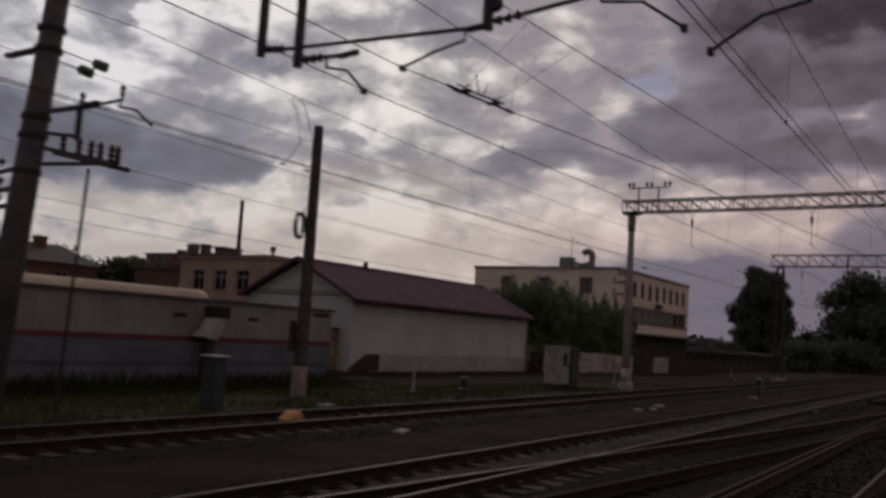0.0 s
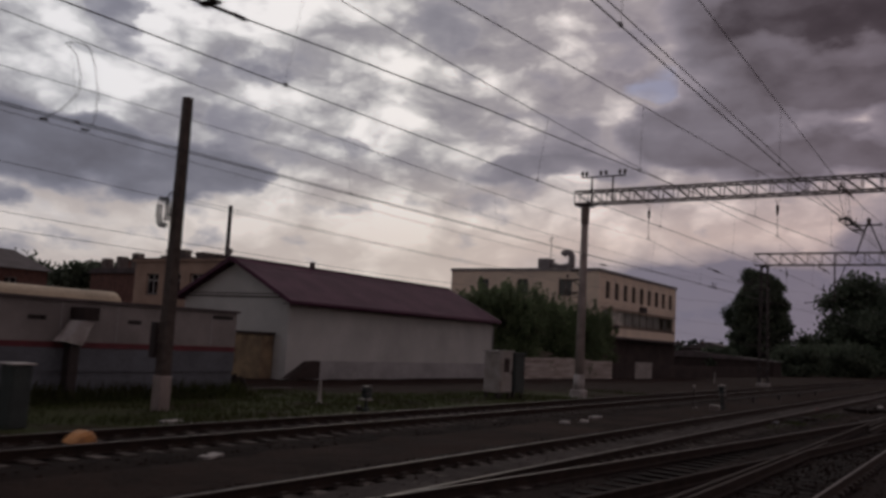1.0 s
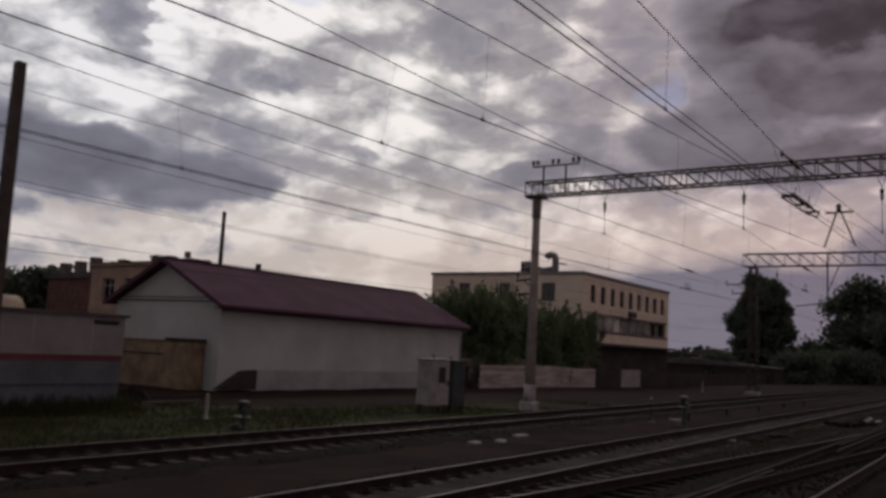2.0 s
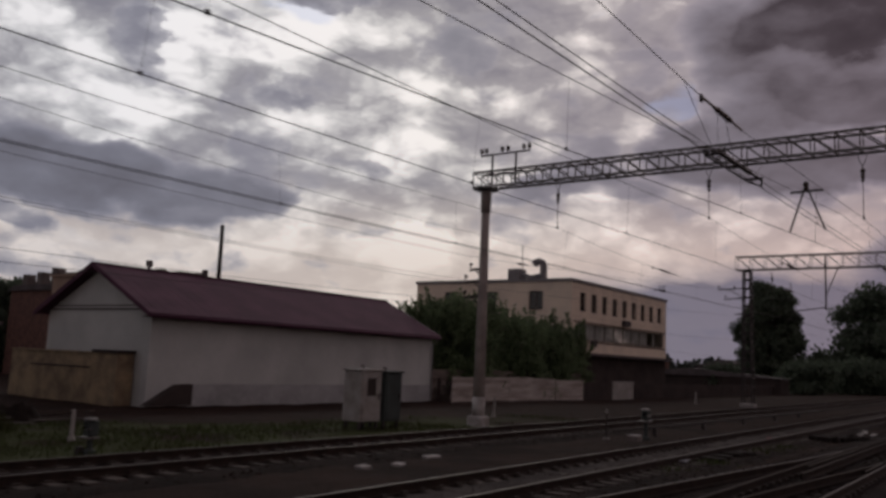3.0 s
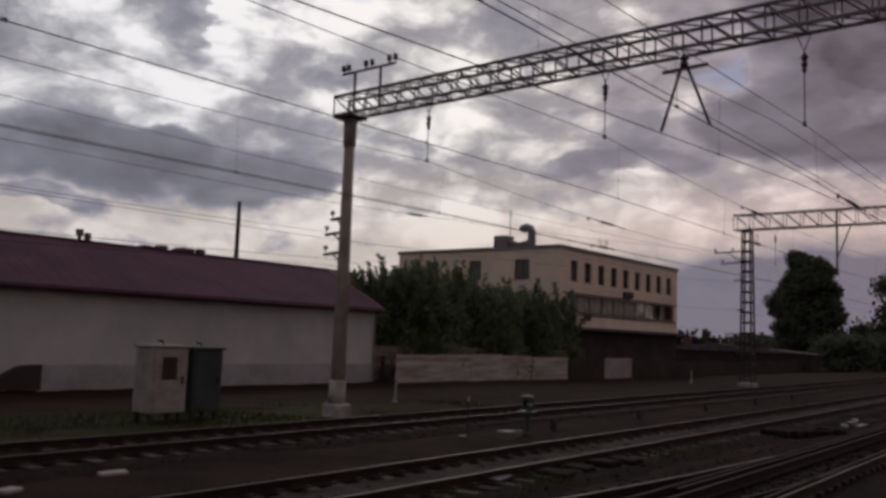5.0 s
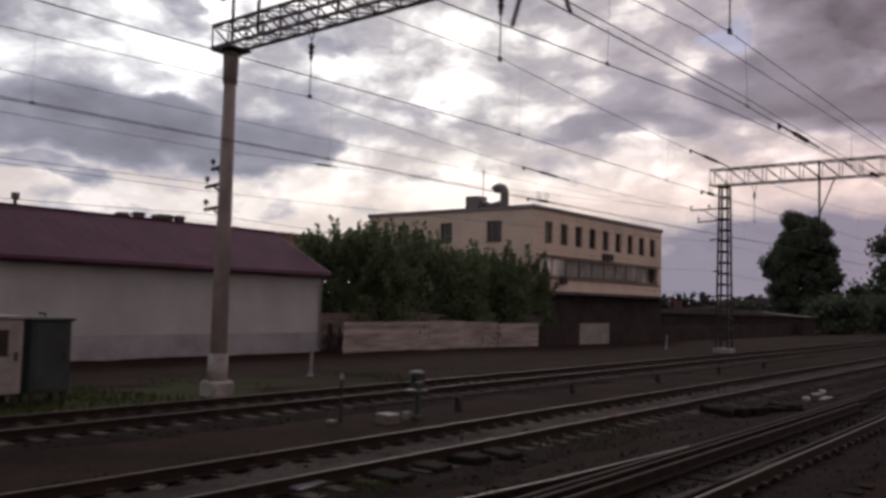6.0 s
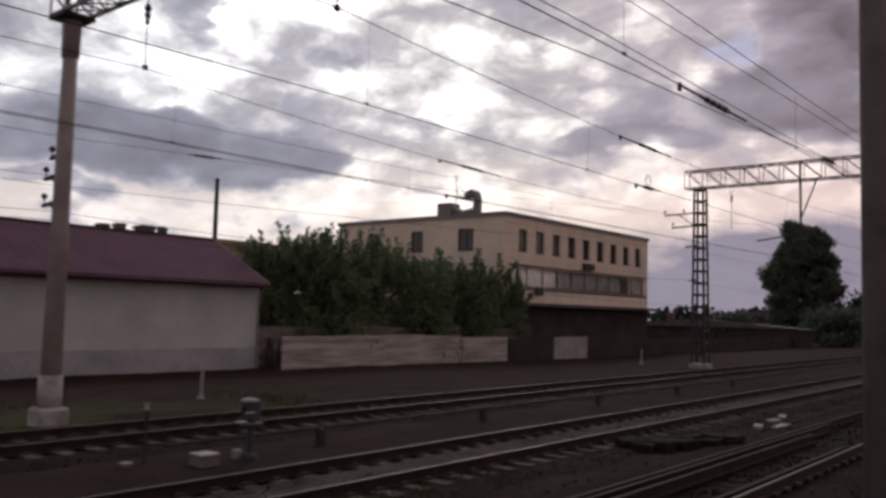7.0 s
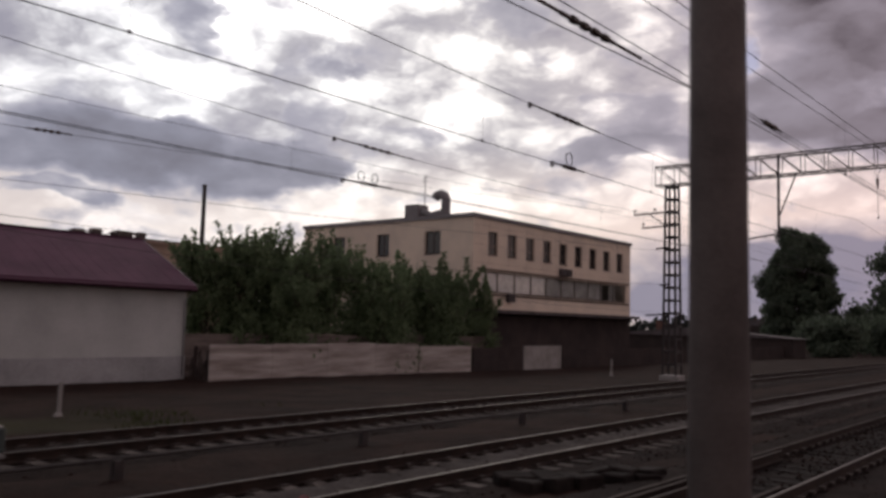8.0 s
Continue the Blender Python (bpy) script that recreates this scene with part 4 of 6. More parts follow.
DROPS = [18 + 7.5 * k for k in range(9)]
make_catenary([(-18.7, -20, 5.95), (-18.3, G0Y, 5.88), (-18.95, G1Y, 6.34), (-18.7, G2Y, 6.62), (-18.9, 160, 6.6)],
              [(-18.86, -20, 7.6), (-18.86, G0Y, 7.68), (-18.86, G1Y, 7.76), (-18.86, G2Y, 8.2), (-18.86, 160, 8.2)], DROPS,
              "dark copper catenary and contact wire above the outer track", [("contact", 57.2, 59.0, 2), ("messenger", 56.85, 59.86, 0)], (0.42, 0.36, 0.60, 0.42), (-0.025, 0.025))
make_catenary([(-13.0, -20, 5.95), (-13.43, G0Y, 5.91), (-13.15, G1Y, 6.34), (-13.3, G2Y, 6.55), (-13.0, 160, 6.5)],
              [(-13.14, -20, 7.4), (-13.14, G0Y, 7.50), (-13.14, G1Y, 7.79), (-13.14, G2Y, 8.1), (-13.1, 160, 8.1)], DROPS,
              "dark copper catenary and contact wire above the middle track", [("contact", 58.1, 59.5, 1), ("messenger", 57.1, 60.1, 0)], (0.42, 0.26, 0.50, 0.42))
make_catenary([(-8.6, -20, 5.9), (-8.46, G0Y, 5.96), (-8.42, 30, 6.05), (-8.38, G1Y, 6.33), (-8.5, G2Y, 6.60), (-8.4, 160, 6.5)],
              [(-8.4, -20, 7.3), (-8.4, G0Y, 7.42), (-8.42, 33.3, 6.90), (-8.42, G1Y, 7.45), (-8.4, G2Y, 8.05), (-8.4, 160, 8.0)], DROPS,
              "dark copper catenary and contact wire above the inner track", [("contact", 49.8, 52.6, 0), ("messenger", 32.2, 34.4, 0)], (0.42, 0.05, 0.05, 0.05, 0.42))
# the overhead line of the crossover, drawn across from the middle track to the inner one
make_catenary([(-12.9, -20, 6.2), (-12.77, G0Y, 6.16), (-12.42, 14.6, 6.05), (-12.15, 15.9, 5.99), (-11.6, 17.0, 5.84), (-11.0, 19.5, 5.74), (-10.85, 21.5, 5.78), (-10.2, 30.5, 5.97), (-9.7, 37.5, 6.19), (-9.0, 48.5, 6.49), (-8.5, 57.0, 6.52), (-8.5, G2Y, 6.6)],
              [(-12.4, -20, 7.0), (-11.3, G0Y, 6.88), (-10.6, 24.4, 7.05), (-10.2, 30.0, 7.12), (-9.87, 35.2, 7.27), (-9.05, G1Y, 7.62), (-8.6, G2Y, 8.2)], [24.4, 31.0, 38.6, 44.5],
              "crossover contact wire and its carrier drawn across two tracks", (), 0.04)


def make_wire(stops, sag, label, r=0.0068, name="feeder_wire", beads=()):
    w = thing(name, stops[0], label, "wire", "line wires")
    pts = wire_points(stops, sag)
    part("strand", tube(bmesh.new(), pts, r), M["wire"], w)
    for y in beads:
        p = height_at(pts, y)
        q = height_at(pts, y + 1.1)
        bm = bmesh.new()
        rod(bm, p, q, 0.02, n=8)
        for f in (0.2, 0.35, 0.5, 0.65):
            rod(bm, p.lerp(q, f), p.lerp(q, f + 0.07), 0.045, n=10)
        part("line_insulator", bm, M["insulator"], w)
    return w


make_wire([(-8.52, -20, 5.95), (-8.37, G0Y, 6.01), (-8.33, 30, 6.09), (-8.27, G1Y, 6.38), (-8.4, G2Y, 6.66)], 0.03, "second contact wire beside the inner track", beads=(57.0,))
make_wire([(-22.6, -20, 7.4), (-22.15, 15.2, 7.6), (-22.5, 28.0, 7.90), (-22.6, G1Y, 7.75), (-23.6, G2Y, 8.7), (-22.6, 160, 8.0)], (0.1, 0.02, 0.25, 0.1, 0.1), "thin feeder wire along the mast brackets")
make_wire([(-22.7, -20, 6.8), (-22.7, G0Y, 6.95), (-22.7, G1Y, 6.82), (-24.2, G2Y, 9.1), (-22.6, 160, 9.0)], 0.14, "thin feeder wire along the mast brackets", beads=(51.0,))
make_wire([(-23.1, -20, 5.9), (-23.1, G0Y, 5.95), (-22.95, G1Y, 5.68), (-23.0, G2Y, 7.0), (-22.6, 160, 7.0)], 0.10, "thin signal wire along the mast brackets")
make_wire([(-23.1, -20, 4.9), (-23.1, G0Y, 4.9), (-22.95, G1Y, 5.05), (-23.0, G2Y, 5.2), (-22.6, 160, 5.2)], 0.30, "thin signal wire along the mast brackets")
make_wire([(-23.1, -20, 4.5), (-23.1, G0Y, 4.5), (-22.95, G1Y, 4.85), (-23.0, G2Y, 3.7), (-22.6, 160, 4.0)], 0.30, "thin signal wire along the mast brackets")
make_wire([(-24.65, 25.15, 6.2), (-23.0, G1Y, 5.9)], 0.25, "slack service wire from the tarred pole")


def make_section_break():
    """The runner that parts one stretch of contact wire from the next, with its horns and stay wires."""
    a, b = Vector((-12.40, 14.65, 6.045)), Vector((-12.13, 15.95, 5.985))
    s = thing("section_break", a, "dark twin-bar section break clamped into the contact wire", "line fitting")
    for dx, name in ((-0.09, "runner"), (0.09, "runner")):
        part(name, rod(bmesh.new(), a + Vector((dx, 0.25, 0.02)), b + Vector((dx, -0.3, 0.02)), 0.014, n=6), M["steel_dark"], s)
    for p, w in ((a, 1), (b, -1)):
        part("end_bar", rod(bmesh.new(), p, p.lerp(a if w < 0 else b, 0.32), 0.02, n=8), M["insulator"], s)
        part("tail_clamp", rod(bmesh.new(), p - Vector((0, 0.05, 0)), p + Vector((0, 0.12, 0)), 0.026, n=8), M["steel_dark"], s)
    for f in (0.24, 0.74):
        p = a.lerp(b, f)
        part("bridge", boxed(p.x - 0.11, p.x + 0.11, p.y - 0.05, p.y + 0.05, p.z, p.z + 0.035), M["steel_dark"], s)
        part("arc_horn", tube(bmesh.new(), [p + Vector((0, -0.22, 0.05)), p + Vector((0, 0, 0.08)), p + Vector((0, 0.18, 0.16))], 0.012, 5), M["steel_dark"], s)
    part("horn", rod(bmesh.new(), a.lerp(b, 0.48) + Vector((0, 0, 0.05)), a.lerp(b, 0.42) + Vector((0, 0, 0.36)), 0.01, n=5), M["steel_dark"], s)
    part("horn", rod(bmesh.new(), a.lerp(b, 0.54) + Vector((0, 0, 0.05)), a.lerp(b, 0.64) + Vector((0, 0, 0.30)), 0.01, n=5), M["steel_dark"], s)
    for f, y in ((0.24, 14.9), (0.76, 16.3)):
        part("stay_wire", tube(bmesh.new(), [a.lerp(b, f) + Vector((0, 0, 0.06)), Vector((-11.3, y, 6.9))], 0.004, 4), M["wire"], s)


make_section_break()


def make_line_break():
    """The twin-runner section insulator in the inner contact wire, hung from its carrier."""
    a, b = Vector((-8.42, 32.3, 6.09)), Vector((-8.40, 35.6, 6.15))
    s = thing("section_break", a, "long twin-runner section insulator hung in the inner line", "line fitting")
    for dx in (-0.13, 0.13):
        part("runner", tube(bmesh.new(), [a, a.lerp(b, 0.14) + Vector((dx, 0, 0.02)), a.lerp(b, 0.86) + Vector((dx, 0, 0.02)), b], 0.018, 6), M["steel_dark"], s)
    for f in (0.16, 0.5, 0.84):
        p = a.lerp(b, f)
        part("bridge", boxed(p.x - 0.16, p.x + 0.16, p.y - 0.03, p.y + 0.03, p.z + 0.02, p.z + 0.06), M["steel_dark"], s)
    part("rod_insulator", insulator_string(bmesh.new(), a.lerp(b, 0.22) + Vector((0, 0, 0.12)), a.lerp(b, 0.78) + Vector((0, 0, 0.12)), 7, 0.055), M["insulator"], s, "ribbed brown rod insulator")
    for f, y, z in ((0.16, 31.4, 6.93), (0.5, 33.4, 6.91), (0.84, 36.4, 7.03)):
        part("stay_wire", tube(bmesh.new(), [a.lerp(b, f) + Vector((0, 0, 0.05)), Vector((-8.42, y, z))], 0.005, 4), M["wire"], s)
    for f in (0.3, 0.7):
        p = a.lerp(b, f) + Vector((0, 0, 0.05))
        part("arc_horn", tube(bmesh.new(), [p, p + Vector((0, 0.05, 0.16)), p + Vector((0, 0.16, 0.30))], 0.011, 5), M["steel_dark"], s)


make_line_break()


def make_jumper():
    """A slack loop of cable that ties the carrier wire to the contact wire of the outer track."""
    j = thing("jumper_cable", (-18.6, 18.0, 5.85), "slack looped jumper cable between two overhead wires", "cable")
    part("strand", tube(bmesh.new(), [(-18.4, 17.4, 5.84), (-18.5, 17.75, 6.1), (-18.6, 18.1, 6.5), (-18.75, 18.2, 6.9), (-18.8, 18.1, 7.25), (-18.9, 17.95, 7.42), (-18.9, 18.15, 7.5), (-18.9, 18.35, 7.5)], 0.008, 6), M["wire"], j)
    part("strand", tube(bmesh.new(), [(-18.4, 18.25, 5.86), (-18.5, 18.4, 6.1), (-18.6, 18.48, 6.6), (-18.8, 18.5, 7.1), (-18.86, 18.42, 7.4), (-18.86, 18.3, 7.5)], 0.008, 6), M["wire"], j)
    for y in (17.4, 18.15):
        part("cable_clamp", boxed(-18.40, -18.37, y - 0.07, y + 0.07, 5.815, 5.85), M["steel_dark"], j)


make_jumper()


# ---- the tarred pole ----
def make_pole():
    x, y = -24.65, 25.15
    p = thing("utility_pole", (x, y, 0.1), "square dark tarred pole on a concrete stub with coiled cable", "pole")
    bm = bmesh.new()
    v0 = [bm.verts.new((x + sx * 0.155, y + sy * 0.155, 0.9)) for sx, sy in ((-1, -1), (1, -1), (1, 1), (-1, 1))]
    v1 = [bm.verts.new((x + sx * 0.11, y + sy * 0.11, 9.1)) for sx, sy in ((-1, -1), (1, -1), (1, 1), (-1, 1))]
    for k in range(4):
        bm.faces.new((v0[k], v0[(k + 1) % 4], v1[(k + 1) % 4], v1[k]))
    bm.faces.new(v0[::-1])
    bm.faces.new(v1)
    shaft = part("shaft", bm, M["wood_dark"], p)
    part("stub", boxed(x - 0.19, x + 0.19, y - 0.19, y + 0.19, -0.2, 1.12, bevel=0.03), M["mast"], p, "grey concrete stub")
    part("switch_box", boxed(x - 0.34, x - 0.13, y - 0.30, y - 0.15, 1.6, 2.6, bevel=0.02), M["steel_dark"], shaft)
    coil = bmesh.new()
    tube(coil, [(x - 0.22 + 0.17 * math.sin(a), y - 0.2 - 0.012 * a, 5.7 + 0.42 * math.cos(a)) for a in (6 * math.pi * k / 54 for k in range(55))], 0.024, 8)
    tube(coil, [(x - 0.3, y - 0.2, 6.1), (x - 0.1, y - 0.2, 6.3), (x + 0.2, y - 0.15, 6.2)], 0.02)
    part("cable_coil", coil, M["black"], shaft, "black coiled cable")


make_pole()


# ---- buildings ----
def wall_with_holes(u0, u1, z0, z1, holes):
    """Rectangles (u0, u1, z0, z1) that fill a wall round its openings."""
    us = sorted({u0, u1, *(h[0] for h in holes), *(h[1] for h in holes)})
    zs = sorted({z0, z1, *(h[2] for h in holes), *(h[3] for h in holes)})
    out = []
    for a, b in zip(us, us[1:]):
        start = None
        for c, d in zip(zs, zs[1:]):
            mid = ((a + b) / 2, (c + d) / 2)
            inside = any(h[0] < mid[0] < h[1] and h[2] < mid[1] < h[3] for h in holes)
            if not inside and start is None:
                start = c
            if inside and start is not None:
                out.append((a, b, start, c))
                start = None
        if start is not None:
            out.append((a, b, start, z1))
    return out


def wall_x(bm, x, y0, y1, z0, z1, holes, thick=0.35):
    """A wall in the plane x, facing +x."""
    for a, b, c, d in wall_with_holes(y0, y1, z0, z1, holes):
        box(bm, x - thick, x, a, b, c, d)
    bmesh.ops.remove_doubles(bm, verts=bm.verts, dist=0.001)
    return bm


def wall_y(bm, y, x0, x1, z0, z1, holes, thick=0.35):
    """A wall in the plane y, facing -y."""
    for a, b, c, d in wall_with_holes(x0, x1, z0, z1, holes):
        box(bm, a, b, y, y + thick, c, d)
    bmesh.ops.remove_doubles(bm, verts=bm.verts, dist=0.001)
    return bm


def make_window(parent, axis, at, u0, u1, z0, z1, joinery="frame_brown", bars=1, rail=None, glass="glass", depth=0.16, sill=True):
    """A framed window set back in an opening; axis x faces +x, axis y faces -y."""
    def b(bm, a0, a1, d0, d1, c0, c1):
        return box(bm, at - d1, at - d0, a0, a1, c0, c1) if axis == "x" else box(bm, a0, a1, at + d0, at + d1, c0, c1)
    w = 0.06
    bm = bmesh.new()
    b(bm, u0, u1, depth, depth + 0.07, z0, z0 + w)
    b(bm, u0, u1, depth, depth + 0.07, z1 - w, z1)
    b(bm, u0, u0 + w, depth, depth + 0.07, z0 + w, z1 - w)
    b(bm, u1 - w, u1, depth, depth + 0.07, z0 + w, z1 - w)
    for k in range(bars):
        c = u0 + (u1 - u0) * (k + 1) / (bars + 1)
        b(bm, c - 0.03, c + 0.03, depth, depth + 0.07, z0 + w, z1 - w)
    if rail:
        b(bm, u0 + w, u1 - w, depth + 0.005, depth + 0.065, z0 + (z1 - z0) * rail - 0.03, z0 + (z1 - z0) * rail + 0.03)
    win = part("window", bm, M[joinery], parent)
    part("pane", b(bmesh.new(), u0 + w, u1 - w, depth + 0.03, depth + 0.045, z0 + w, z1 - w), M[glass], win, "dark glass pane").visible_shadow = glass == "glass"
    if sill:
        part("sill", b(bmesh.new(), u0 - 0.05, u1 + 0.05, -0.06, depth, z0 - 0.04, z0), M["parapet"], win)
    return win


def make_warehouse():
    w = thing("warehouse", (-37.55, 54, -0.1), "long white plastered goods shed with a maroon metal gable roof", "shed")
    x0, x1, y0, y1 = -46.3, -37.55, 43.15, 65.15
    ridge, eave = (x0 + x1) / 2, 4.35
    for xa, xb in ((x1 - 0.4, x1), (x0, x0 + 0.4)):
        part("wall", boxed(xa, xb, y0 + 0.004, y1 - 0.004, -0.3, eave), M["plaster_white"], w)
    for ya, yb in ((y0, y0 + 0.4), (y1 - 0.4, y1)):
        part("gable_wall", prism(bmesh.new(), [(x0 + 0.401, -0.3), (x1 - 0.401, -0.3), (x1 - 0.401, eave), (x1, eave), (ridge, 6.42), (x0, eave), (x0 + 0.401, eave)], ya, yb), M["plaster_white"], w)
    plinth = bmesh.new()
    box(plinth, x1, x1 + 0.07, 45.4, y1 + 0.05, -0.3, 0.98)
    part("plinth", plinth, M["plinth"], w, "grey rendered plinth")
    skew = bmesh.new()
    a = [skew.verts.new((x1 + d, y, z)) for d in (0.0, 0.5) for y, z in ((42.9, 0.0), (45.38, 0.0), (45.38, 1.0), (44.6, 0.95))]
    for f in ((0, 1, 2, 3), (7, 6, 5, 4), (0, 4, 5, 1), (1, 5, 6, 2), (2, 6, 7, 3), (3, 7, 4, 0)):
        skew.faces.new([a[i] for i in f])
    part("ramp", skew, M["dark_wall"], w, "dark sloping loading ramp")
    roof = bmesh.new()
    over, t = 0.55, 0.10
    rise = (6.50 - eave) / (x1 - ridge)
    for s in (1, -1):
        xe = ridge + s * (x1 - ridge + over)
        ze = 6.55 - rise * (x1 - ridge + over)
        prism(roof, [(ridge, 6.55), (xe, ze), (xe, ze + t), (ridge, 6.55 + t)][:: s], y0 - 0.55, y1 + 0.15)
    r = part("roof", roof, M["roof_red"], w, "maroon metal roofing")
    seams = bmesh.new()
    y = y0 - 0.5
    while y < y1 + 0.15:
        xe, ze = x1 + over, 6.65 - rise * (x1 - ridge + over)
        bar(seams, (ridge, y, 6.652), (xe, y, ze + 0.002), 0.012, 0.008)
        y += 0.6
    part("seam", seams, M["roof_red"], r, kind="stuff")
    part("ridge_cap", boxed(ridge - 0.12, ridge + 0.12, y0 - 0.55, y1 + 0.15, 6.64, 6.70), M["roof_red"], r)
    fascia = bmesh.new()
    xe, ze = x1 + over, 6.55 - rise * (x1 - ridge + over)
    box(fascia, xe - 0.02, xe + 0.02, y0 - 0.55, y1 + 0.15, ze - 0.14, ze + 0.06)
    part("fascia", fascia, M["roof_red"], r)
    gutter = bmesh.new()
    tube(gutter, [(xe + 0.06, y0 - 0.5, ze - 0.02), (xe + 0.06, y1 + 0.12, ze - 0.05)], 0.065, 8)
    part("gutter", gutter, M["roof_red"], r, smooth=True)
    soffit = bmesh.new()
    box(soffit, x1, xe - 0.03, y0 - 0.5, y1 + 0.12, ze - 0.10, ze - 0.06)
    part("soffit", soffit, M["dark_wall"], r)
    verge = bmesh.new()
    for s in (1, -1):
        xv = ridge + s * (x1 - ridge + over)
        bar(verge, (ridge, y0 - 0.57, 6.58), (xv, y0 - 0.57, ze + 0.03), 0.05, 0.22)
    part("bargeboard", verge, M["roof_red"], r)
    for s in (1, -1):
        xv = ridge + s * (x1 - ridge + over)
        part("verge_strip", bar(bmesh.new(), (ridge, y1 + 0.17, 6.62), (xv, y1 + 0.17, ze + 0.07), 0.03, 0.10), M["plinth"], r, "pale metal verge strip")
    trim = bmesh.new()
    box(trim, x0 + 0.1, x1 - 0.1, y0 - 0.05, y0, 4.36, 4.44)
    box(trim, x0 + 0.1, x1 - 0.1, y0 - 0.05, y0, 4.56, 4.61)
    part("gable_trim", trim, M["parapet"], w)
    for yy, h in ((49.4, 0.35),):
        stub = bmesh.new()
        box(stub, ridge - 0.12, ridge + 0.12, yy - 0.12, yy + 0.12, 6.6, 6.7 + h)
        part("roof_vent", stub, M["parapet"], r)
    pipe = bmesh.new()
    tube(pipe, [(xe - 0.02, y1 + 0.05, ze - 0.05), (x1 + 0.1, y1 - 0.1, ze - 0.55), (x1 + 0.1, y1 - 0.1, 0.1)], 0.05, 8)
    part("downpipe", pipe, M["plinth"], w, smooth=True)


make_warehouse()


def make_service_building():
    b = thing("service_building", (-40, 27, 0.1), "low grey depot building with a cream rounded sheet roof", "building")
    x, y0, y1 = -40.0, 4.0, 34.1
    part("wall", wall_x(bmesh.new(), x, y0, y1, -0.2, 3.05, [(19.4, 20.3, 1.9, 2.7)], 0.3), M["grey_panel"], b)
    part("wall", boxed(x - 6.0, x - 0.304, y1 - 0.3, y1, -0.2, 3.05), M["grey_panel"], b)
    part("wall", boxed(x - 6.0, x - 5.7, y0, y1 - 0.304, -0.2, 3.05), M["grey_panel"], b)
    roof = bmesh.new()
    sec = [(x + 0.18, 3.02)] + [(x + 0.18 - 0.95 * (1 - math.cos(a)), 3.02 + 0.95 * math.sin(a)) for a in (math.pi / 2 * k / 6 for k in range(1, 7))] + [(x - 6.1, 4.0), (x - 6.1, 3.02)]
    prism(roof, sec, y0 - 0.2, y1 + 0.25)
    r = part("roof", roof, M["cream_roof"], b, "cream rounded sheet roof")
    part("eave_board", boxed(x + 0.0, x + 0.14, y0 - 0.15, y1 + 0.2, 2.9, 3.016), M["parapet"], r)


make_service_building()


def make_flat_block():
    """The long low grey block close to the tracks, with its crimson band."""
    b = thing("flat_roofed_block", (-29.6, 24, 0), "long low grey block with crimson band and blue-grey base", "building")
    x, y0, y1, deep = -29.6, 2.0, 32.2, 4.2
    vents = [(27.4, 27.95, 2.48, 2.62), (31.0, 32.0, 2.84, 2.98), (23.9, 24.5, 2.48, 2.62)]
    part("wall", wall_x(bmesh.new(), x, y0, y1, 1.83, 3.10, vents, 0.25), M["grey_panel"], b)
    part("wall", boxed(x - 0.25, x, y0, y1, 0.90, 1.642), M["blue_grey"], b, "blue-grey lower wall")
    part("wall_band", boxed(x - 0.25, x + 0.012, y0, y1, 1.646, 1.826), M["stripe"], b, "crimson painted band")
    part("plinth", boxed(x - 0.3, x - 0.06, y0, y1, -0.3, 0.896), M["blue_grey"], b, "blue-grey plinth")
    for q in ((x - deep, x - 0.254, y1 - 0.25, y1, -0.3, 3.10), (x - deep, x - 0.304, y0, y0 + 0.25, -0.3, 3.10), (x - deep, x - deep + 0.25, y0 + 0.254, y1 - 0.254, -0.3, 3.10)):
        part("wall", boxed(*q), M["grey_panel"], b)
    part("roof", boxed(x - deep - 0.1, x + 0.10, y0 - 0.1, y1 + 0.10, 3.104, 3.20), M["parapet"], b, "dark flat sheet roof")
    # black fill in place of the shade inside each vent
    for u0, u1, z0, z1 in vents:
        part("vent_recess", boxed(x - 0.24, x - 0.12, u0, u1, z0, z1), M["black"], b)
        for k in range(2):
            part("vent_slat", boxed(x - 0.11, x - 0.03, u0, u1, z0 + 0.02 + 0.06 * k, z0 + 0.045 + 0.06 * k), M["steel_dark"], b)
    for k in range(15):
        yy = 3.0 + 2.0 * k
        part("panel_joint", boxed(x, x + 0.008, yy - 0.015, yy + 0.015, 1.84, 3.08), M["plinth"], b)


make_flat_block()


def make_annex():
    a = thing("yellow_annex", (-39.0, 42.5, 0), "low yellowed plaster outbuilding with a dark parapet", "outbuilding")
    x0, x1, y0, y1 = -48.0, -38.5, 42.3, 43.10
    part("wall", wall_y(bmesh.new(), y0, x0, x1 - 2.0, -0.2, 2.25, [], 0.3), M["yellow_wall"], a)
    part("wall", wall_y(bmesh.new(), y0 - 0.12, x1 - 1.9, x1, -0.2, 2.30, [], 0.9), M["yellow_wall"], a)
    part("coping", boxed(x0, x1 - 2.0, y0 - 0.06, y1 - 0.3, 2.254, 2.33), M["yellow_wall"], a)
    part("coping", boxed(x1 - 1.95, x1 + 0.08, y0 - 0.2, y1 - 0.02, 2.304, 2.45), M["dark_wall"], a, "dark sheet coping")
    part("crack_band", boxed(x0 + 2, x1 - 2.3, y0 - 0.03, y0, 1.55, 1.63), M["dark_wall"], a)


make_annex()


def make_chimney(parent, x, y, z, h, w=0.7, mat_name="brick"):
    bm = bmesh.new()
    box(bm, x - w / 2, x + w / 2, y - w / 2, y + w / 2, z - 0.3, z + h)
    box(bm, x - w * 0.62, x + w * 0.62, y - w * 0.62, y + w * 0.62, z + h * 0.78, z + h * 0.9)
    part("chimney", bm, M[mat_name], parent, "brick chimney stack")


